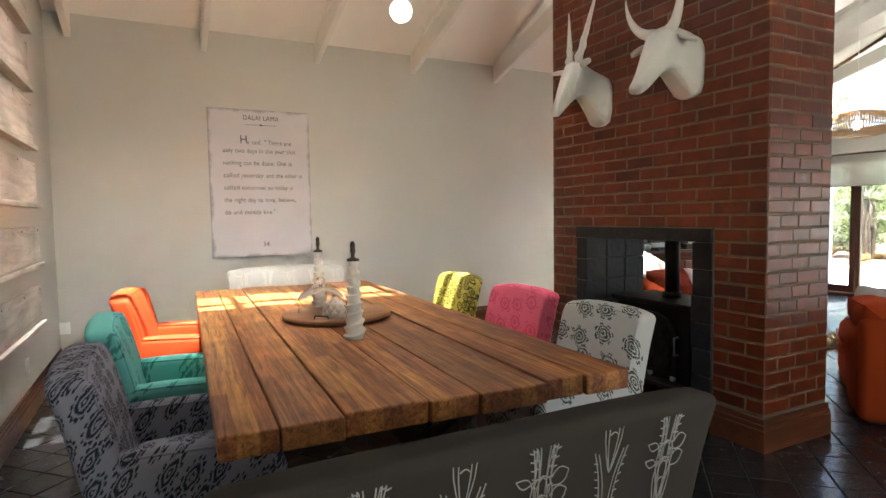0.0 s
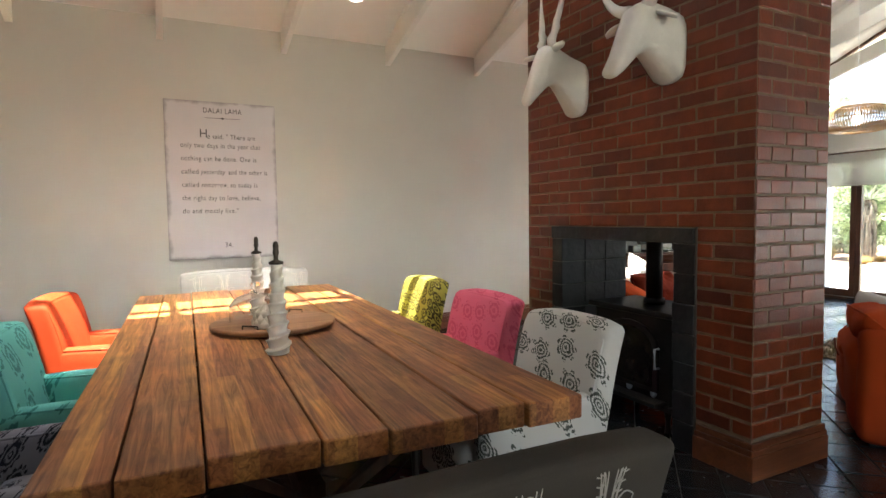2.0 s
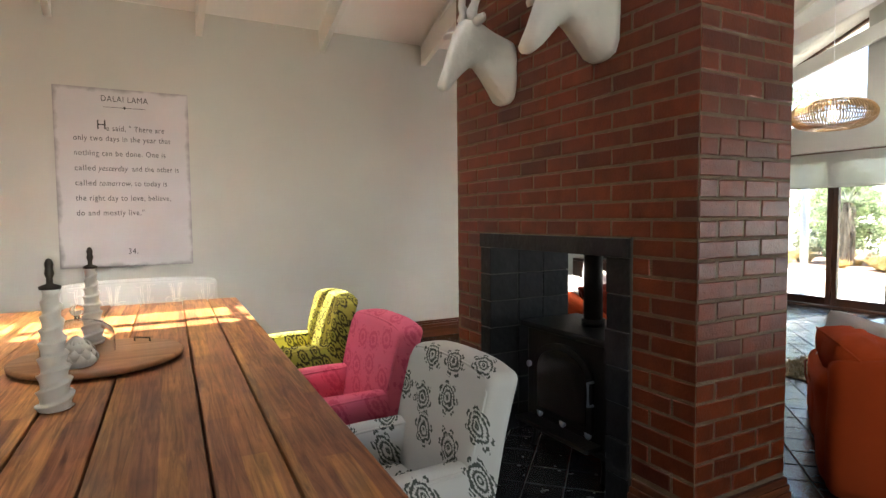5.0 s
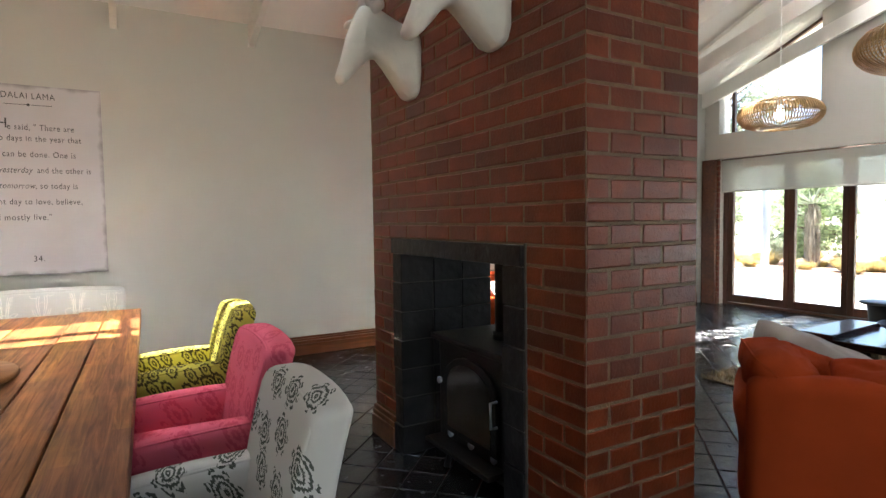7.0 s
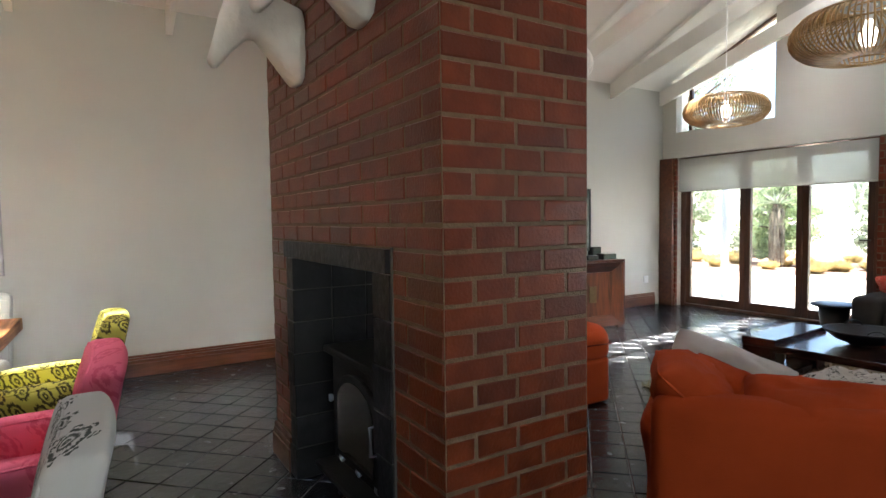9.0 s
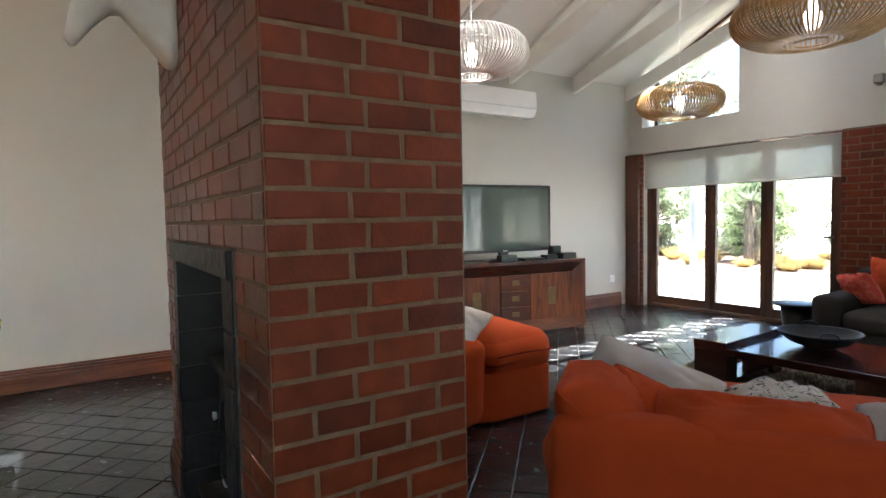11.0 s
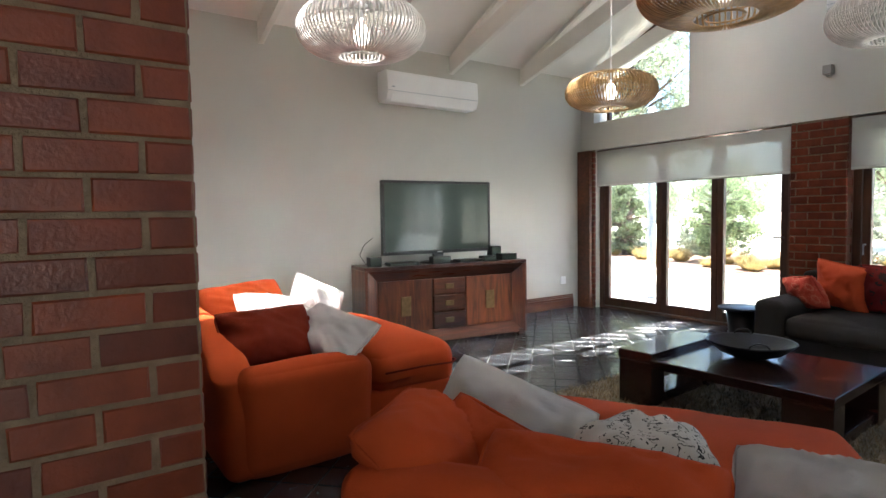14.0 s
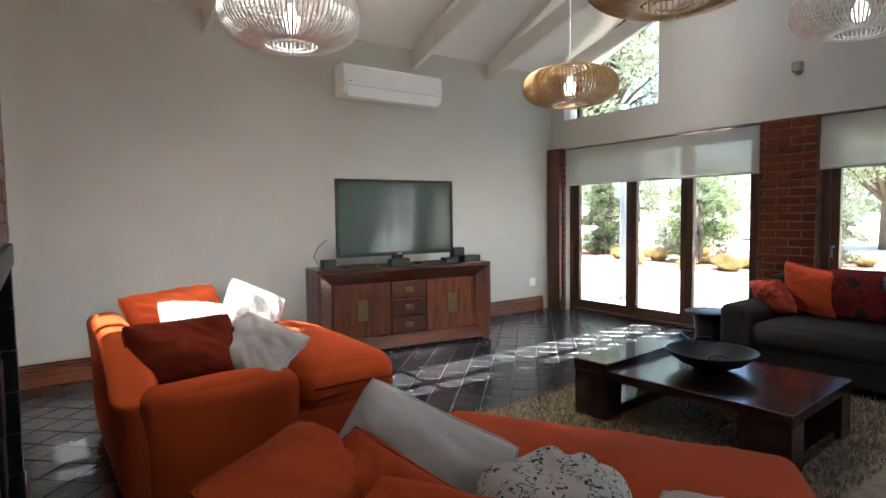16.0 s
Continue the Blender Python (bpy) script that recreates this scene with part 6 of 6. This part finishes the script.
structure("planting_bed", box(16.6, 2.0, GZ - 0.05, 24, 22, GZ + 0.03, 0.01), M["bed"], "reddish gravel planting bed beyond the lawn", "ground")
tree("shrub", "bushy green shrub standing in the gravel bed", 18.9, 9.15, 2.7, 1.15, 31, M["leaf"], 130, 0.05, 0.0, 110, "shrub", fine=0.5)
tree("shrub", "bushy green shrub standing in the gravel bed", 19.5, 12.9, 2.5, 1.0, 32, M["leaf"], 110, 0.05, 0.0, 100, "shrub", fine=0.5)
tree("shrub", "low grey green shrub in the gravel bed", 21.5, 11.2, 1.2, 1.0, 33, M["leaf2"], 110, 0.05, 0.0, 60, "shrub", fine=0.5)
tree("shrub", "bushy green shrub beyond the second door", 20.0, 6.6, 1.9, 1.1, 34, M["leaf2"], 110, 0.05, 0.0, 90, "shrub", fine=0.5)
tree("tree", "tall grey green tree beyond the lawn", 27.0, 18.6, 11.5, 4.6, 41, M["leaf2"], 150, 0.13, 0.22, 110, fine=0.55)
for i, (x, y, h_) in enumerate(((60, 20, 6), (66, 34, 7), (58, 44, 6), (72, 8, 7), (64, -2, 6), (80, 26, 8), (75, 50, 8), (62, 58, 7))):
    tree("tree", "distant pale tree on the horizon", x, y, h_, 4.6, 60 + i, M["leaf2"], 120, 0.30, 0.08, 18)
tree("tree", "spreading grey green tree beyond the second door", 28.0, 7.4, 6.5, 2.8, 42, M["leaf2"], 130, 0.11, 0.35, 80, fine=0.55)
# tall aloe with hanging dry leaves
aloe = thing("aloe_tree", "tall aloe with a skirt of dry hanging leaves", "plant", pose(18.0, 8.75, GZ))
part("trunk", tube([(0, 0, 0), (0.02, 0.01, 0.9), (0.0, 0.03, 1.75)], [0.12, 0.09, 0.08], 10), M["bark"], aloe, "", True)
rg = random.Random(77)
bm = bmesh.new()
for i in range(420):
    a, z0 = rg.uniform(0, 6.283), rg.uniform(0.45, 1.75)
    c, s_ = math.cos(a), math.sin(a)
    l = rg.uniform(0.3, 0.55)
    w = rg.uniform(0.012, 0.022)
    pts = [(0.08, z0), (0.17, z0 - l * 0.25), (0.2, z0 - l * 0.7), (0.17, max(0.02, z0 - l))]
    rows = [[bm.verts.new((c * r - s_ * w * t * (1 - 0.8 * q / 3), s_ * r + c * w * t * (1 - 0.8 * q / 3), z)) for t in (-1, 1)] for q, (r, z) in enumerate(pts)]
    for p, q in zip(rows, rows[1:]):
        bm.faces.new((p[0], p[1], q[1], q[0]))
part("dry_leaves", bm, M["paleblade"], aloe)
bm = bmesh.new()
for i in range(46):
    a, up = rg.uniform(0, 6.283), rg.uniform(-0.1, 1.1)
    c, s_ = math.cos(a), math.sin(a)
    l = rg.uniform(0.4, 0.6)
    rows = []
    for q in range(5):
        k = q / 4
        rr = 0.05 + l * k * math.cos(up * (1 - 0.4 * k))
        z = 1.75 + l * k * math.sin(up) + 0.06 * k * k
        w = 0.035 * (1 - k) + 0.002
        rows.append([bm.verts.new((c * rr - s_ * w * t, s_ * rr + c * w * t, z + (0.012 if t else 0))) for t in (-1, 0, 1)])
    for p, q_ in zip(rows, rows[1:]):
        for t in range(2):
            bm.faces.new((p[t], p[t + 1], q_[t + 1], q_[t]))
part("rosette", bm, M["leaf2"], aloe, "grey green spiky rosette")
# golden grass tufts
def tuft_mesh(seed, r=0.34, h=0.34):
    rg = random.Random(seed)
    vs, fs = [], []
    for _ in range(700):
        a, k = rg.uniform(0, 6.283), rg.uniform(0, 1) ** 0.6
        lean = 0.25 + 0.95 * k
        l = rg.uniform(0.7, 1.1)
        c, s_ = math.cos(a), math.sin(a)
        b = rg.uniform(0, 0.12)
        w = 0.008
        o = len(vs)
        vs += [(c * b - s_ * w, s_ * b + c * w, 0), (c * b + s_ * w, s_ * b - c * w, 0), (c * (b + r * l * math.sin(lean)), s_ * (b + r * l * math.sin(lean)), h * l * math.cos(lean * 0.85))]
        fs.append((o, o + 1, o + 2))
    me = bpy.data.meshes.new("blades")
    me.from_pydata(vs, [], fs)
    me.materials.append(M["straw"])
    return me
tufts = [tuft_mesh(s) for s in (1, 2, 3)]
rg = random.Random(5)
spots = [(17.3, 7.55), (17.9, 7.1)] + [(rg.uniform(16.9, 21.5), rg.uniform(5.0, 15.5)) for _ in range(44)]
for i, (x, y) in enumerate(spots):
    tf = thing("grass_tuft", "rounded golden dry grass tuft in the gravel bed", "plant", pose(x, y, GZ + 0.03, 0, 0, rg.uniform(0, 360)), "golden grass tufts")
    o = new("blades", tufts[i % 3])
    o.parent = tf
    k = rg.uniform(0.7, 1.25)
    tf.scale = (k, k, k * rg.uniform(0.85, 1.1))
# veranda post and paving strip
structure("paving", box(X1 + 0.29, -2, GZ - 0.02, 11.9, 8, GZ + 0.035, 0.01), mat("pale_paving", (0.64, 0.60, 0.53), 0.85, vary=0.12, scale=2, bump=0.3), "pale paved veranda strip outside the doors", "pavement")
post = thing("veranda_post", "blue grey steel post on the paving outside the doors", "post", pose(11.45, 6.20, GZ + 0.035))
part("shaft", tube([(0, 0, 0), (0, 0, 3.1)], 0.062, 20), M["grey_metal"], post, "", True)
part("foot_plate", box(-0.1, -0.1, 0, 0.1, 0.1, 0.012, 0.003), M["grey_metal"], post)

# ---- bricks of the chimney and the piers ----
brick_cache = {}
def brick_data(w, h, variant=0, d=0.02, c=0.004):
    """A brick face w wide and h high in the x-z plane, looking to -y, with chipped-soft edges."""
    key = (round(w, 3), round(h, 3), variant)
    if key not in brick_cache:
        a, b = w / 2, h / 2
        jig = random.Random(variant * 31 + int(w * 1000))
        vs = [(-a, d, -b), (a, d, -b), (a, d, b), (-a, d, b), (-a, c, -b), (a, c, -b), (a, c, b), (-a, c, b), (-a + c, 0, -b + c), (a - c, 0, -b + c), (a - c, 0, b - c), (-a + c, 0, b - c)]
        fs = [(0, 4, 5, 1), (1, 5, 6, 2), (2, 6, 7, 3), (3, 7, 4, 0), (4, 8, 9, 5), (5, 9, 10, 6), (6, 10, 11, 7), (7, 11, 8, 4), (8, 11, 10, 9)]
        vs = vs[:4] + [(x + jig.uniform(-0.0022, 0.0022), y + (jig.uniform(0, 0.0012) if i > 3 else 0), z + jig.uniform(-0.0022, 0.0022)) for i, (x, y, z) in enumerate(vs[4:])]
        brick_cache[key] = (vs, [f[::-1] for f in fs])
    return brick_cache[key]
mesh_cache = {}
def brick_object(parent, m, w, h):
    variant = brick_rng.randrange(5)
    vs, fs = brick_data(w, h, variant)
    key = (round(w, 3), round(h, 3), variant)
    if key not in mesh_cache:
        me = bpy.data.meshes.new("brick")
        me.from_pydata(vs, [], fs)
        me.materials.append(M["brick"])
        mesh_cache[key] = me
    o = new("brick", mesh_cache[key])
    o.parent, o.matrix_basis = parent, m
    return o
def joined_bricks(parent, items):
    vs, fs = [], []
    for m, w, h in items:
        v, f = brick_data(w, h, brick_rng.randrange(5))
        o = len(vs)
        vs += [tuple(m @ Vector(p)) for p in v]
        fs += [tuple(i + o for i in q) for q in f]
    me = bpy.data.meshes.new("brickwork")
    me.from_pydata(vs, [], fs)
    me.materials.append(M["brick"])
    o = new("brickwork", me)
    o.parent = parent
    o["kind"] = "stuff"
COURSE, JOINT, BED = 0.08125, 0.012, 1.342
near, rest = [], []
brick_rng = random.Random(8)
def lay(face, lengths, z, limit=None):
    """Bricks of the given lengths from the face's first edge; limit: (from, to) kept."""
    at = 0.0
    out = []
    for l in lengths:
        a, b = at, at + l
        at = b
        if limit:
            a, b = max(a, limit[0]), min(b, limit[1])
        w = b - a - JOINT
        if w < 0.02:
            continue
        c = (a + b) / 2
        p = brick_rng.uniform(-0.0015, 0.0015)
        if face == "south":
            m = pose(CX0 + c, CY0 + p, z)
        elif face == "west":
            m = pose(CX0 + p, CY0 + c, z, 0, 0, -90)
        elif face == "east":
            m = pose(CX1 - p, CY0 + c, z, 0, 0, 90)
        else:
            m = pose(CX0 + c, CY1 - p, z, 0, 0, 180)
        out.append((m @ pose(0, 0, 0, 0, brick_rng.uniform(-0.25, 0.25), 0), round(w, 3), COURSE - JOINT))
    return out
DEPTH = CY1 - CY0
for k in range(-15, 47):
    z = BED + COURSE * (k + 0.5)
    if z - COURSE / 2 < 0.14:
        continue
    s_len = [0.23, 0.16, 0.208] if k % 2 == 0 else [0.115, 0.165, 0.213, 0.105]
    row = lay("south", s_len, z)
    long_ = [0.115 if k % 2 == 0 else 0.23] + [0.2325] * 9
    spans = [(0, DEPTH)] if z > FR[2] else [(0, FR[0] - CY0 + 0.004), (FR[1] - CY0 - 0.004, DEPTH)]
    west = [q for sp_ in spans for q in lay("west", long_, z, sp_)]
    east = [q for sp_ in spans for q in lay("east", long_, z, sp_)]
    rest += east + lay("north", s_len, z)
    if z < 2.75:
        near += row
    else:
        rest += row
    if z < 2.05:
        near += west
    else:
        rest += west
near_n = near[:300]
rest += near[300:]
for m, w, h_ in near_n:
    brick_object(chimney, m, w, h_)
joined_bricks(chimney, rest)

def brick_pier(name, y0, y1, label, side_reveal=True):
    p = thing(name, label, "pier", pose(0, 0, 0), "", "structure")
    px = X1 - 0.05
    part("core", box(px + 0.007, y0 + 0.007, 0, X1 + GT, y1 - 0.007, OPEN_Z - 0.004), M["mortar"], p, "recessed mortar")
    z, k = 0.06, 0
    while z < OPEN_Z - 0.03:
        h = min(COURSE - JOINT, OPEN_Z - 0.006 - (z - (COURSE - JOINT) / 2))
        at = y0
        for l in (([0.23] * 8) if k % 2 == 0 else ([0.115] + [0.23] * 8)):
            a, b = at, min(at + l, y1)
            at += l
            if b - a - JOINT > 0.03:
                brick_object(p, pose(px, (a + b) / 2, z, 0, 0, -90), round(b - a - JOINT, 3), COURSE - JOINT)
        if side_reveal:
            xs = px
            for l in ((0.115, 0.18) if k % 2 else (0.21, 0.085)):
                brick_object(p, pose(xs + l / 2, y0, z), round(l - JOINT, 3), COURSE - JOINT)
                xs += l
        z += COURSE
        k += 1
    part("plinth", box(px - 0.022, y0 - 0.004, 0, px - 0.0005, y1 + 0.004, 0.15, 0.004), M["skirting"], p, "red-brown stained plinth board")
    return p
brick_pier("brick_pier", D2[1] + 0.002, D1[0] - 0.002, "red brick pier between the glazed doors")
brick_pier("brick_pier", D1[1] + 0.0, Y1 - 0.002, "narrow red brick pier in the corner beside the doors")
part("facing_board", box(X1 - 0.11, D1[1] + 0.02, 0.0, X1 - 0.055, Y1 - 0.028, OPEN_Z - 0.01, 0.005), M["skirting"], bpy.data.objects["wall_east_1"], "red-brown stained upright board")

# ---- slate floor tiles, laid diagonally ----
S = 0.20
tile_rng = random.Random(14)
tile_mesh = []
for v in range(4):
    a, c, d = S / 2 - 0.003, 0.0035, 0.012
    j = [tile_rng.uniform(-0.002, 0.002) for _ in range(8)]
    base = [(-a + j[0], -a + j[1]), (a + j[2], -a + j[3]), (a + j[4], a + j[5]), (-a + j[6], a + j[7])]
    vs = [(x, y, -d) for x, y in base] + [(x, y, -c) for x, y in base] + [(x * (1 - c / a), y * (1 - c / a), tile_rng.uniform(-0.0006, 0.0006)) for x, y in base]
    fs = [(0, 1, 5, 4), (1, 2, 6, 5), (2, 3, 7, 6), (3, 0, 4, 7), (4, 5, 9, 8), (5, 6, 10, 9), (6, 7, 11, 10), (7, 4, 8, 11), (8, 9, 10, 11)]
    me = bpy.data.meshes.new("tile")
    me.from_pydata(vs, [], fs)
    me.materials.append(M["slate"])
    tile_mesh.append((me, vs, fs))
tvs, tfs, made_n = [], [], 0
turn = pose(0, 0, 0, 0, 0, 45)
OFF = Vector((3.916, 4.636, 0))
n_ = 48
spots = []
for i in range(-n_, n_):
    for j in range(-n_, n_):
        p = turn @ Vector(((i + 0.5) * S, (j + 0.5) * S, 0)) + OFF
        if X0 - 0.1 < p.x < X1 + 0.2 and -2.2 < p.y < Y1 + 0.12:
            spots.append(p)
def first_seen(p):
    return (1.9 < p.x < 4.1 and 0.9 < p.y < 2.0) or (2.4 < p.x < 4.1 and 3.9 < p.y < 5.9) or (5.6 < p.x < 9.4 and 3.5 < p.y < 5.4)
spots.sort(key=lambda p: (not first_seen(p), p.x, p.y))
for p in spots:
    v = tile_rng.randrange(4)
    m = Matrix.Translation(p + Vector((0, 0, tile_rng.uniform(-0.001, 0.001)))) @ turn @ pose(0, 0, 0, tile_rng.uniform(-0.35, 0.35), tile_rng.uniform(-0.35, 0.35), 90 * tile_rng.randrange(4))
    if made_n < 300:
        o = new("tile", tile_mesh[v][0])
        o.parent, o.matrix_basis = floor_ob, m
        made_n += 1
    else:
        b0 = len(tvs)
        tvs += [tuple(m @ Vector(q)) for q in tile_mesh[v][1]]
        tfs += [tuple(i + b0 for i in f) for f in tile_mesh[v][2]]
me = bpy.data.meshes.new("tiles")
me.from_pydata(tvs, [], tfs)
me.materials.append(M["slate"])
tl = new("tiles", me)
tl.parent = floor_ob
tl["kind"] = "stuff"
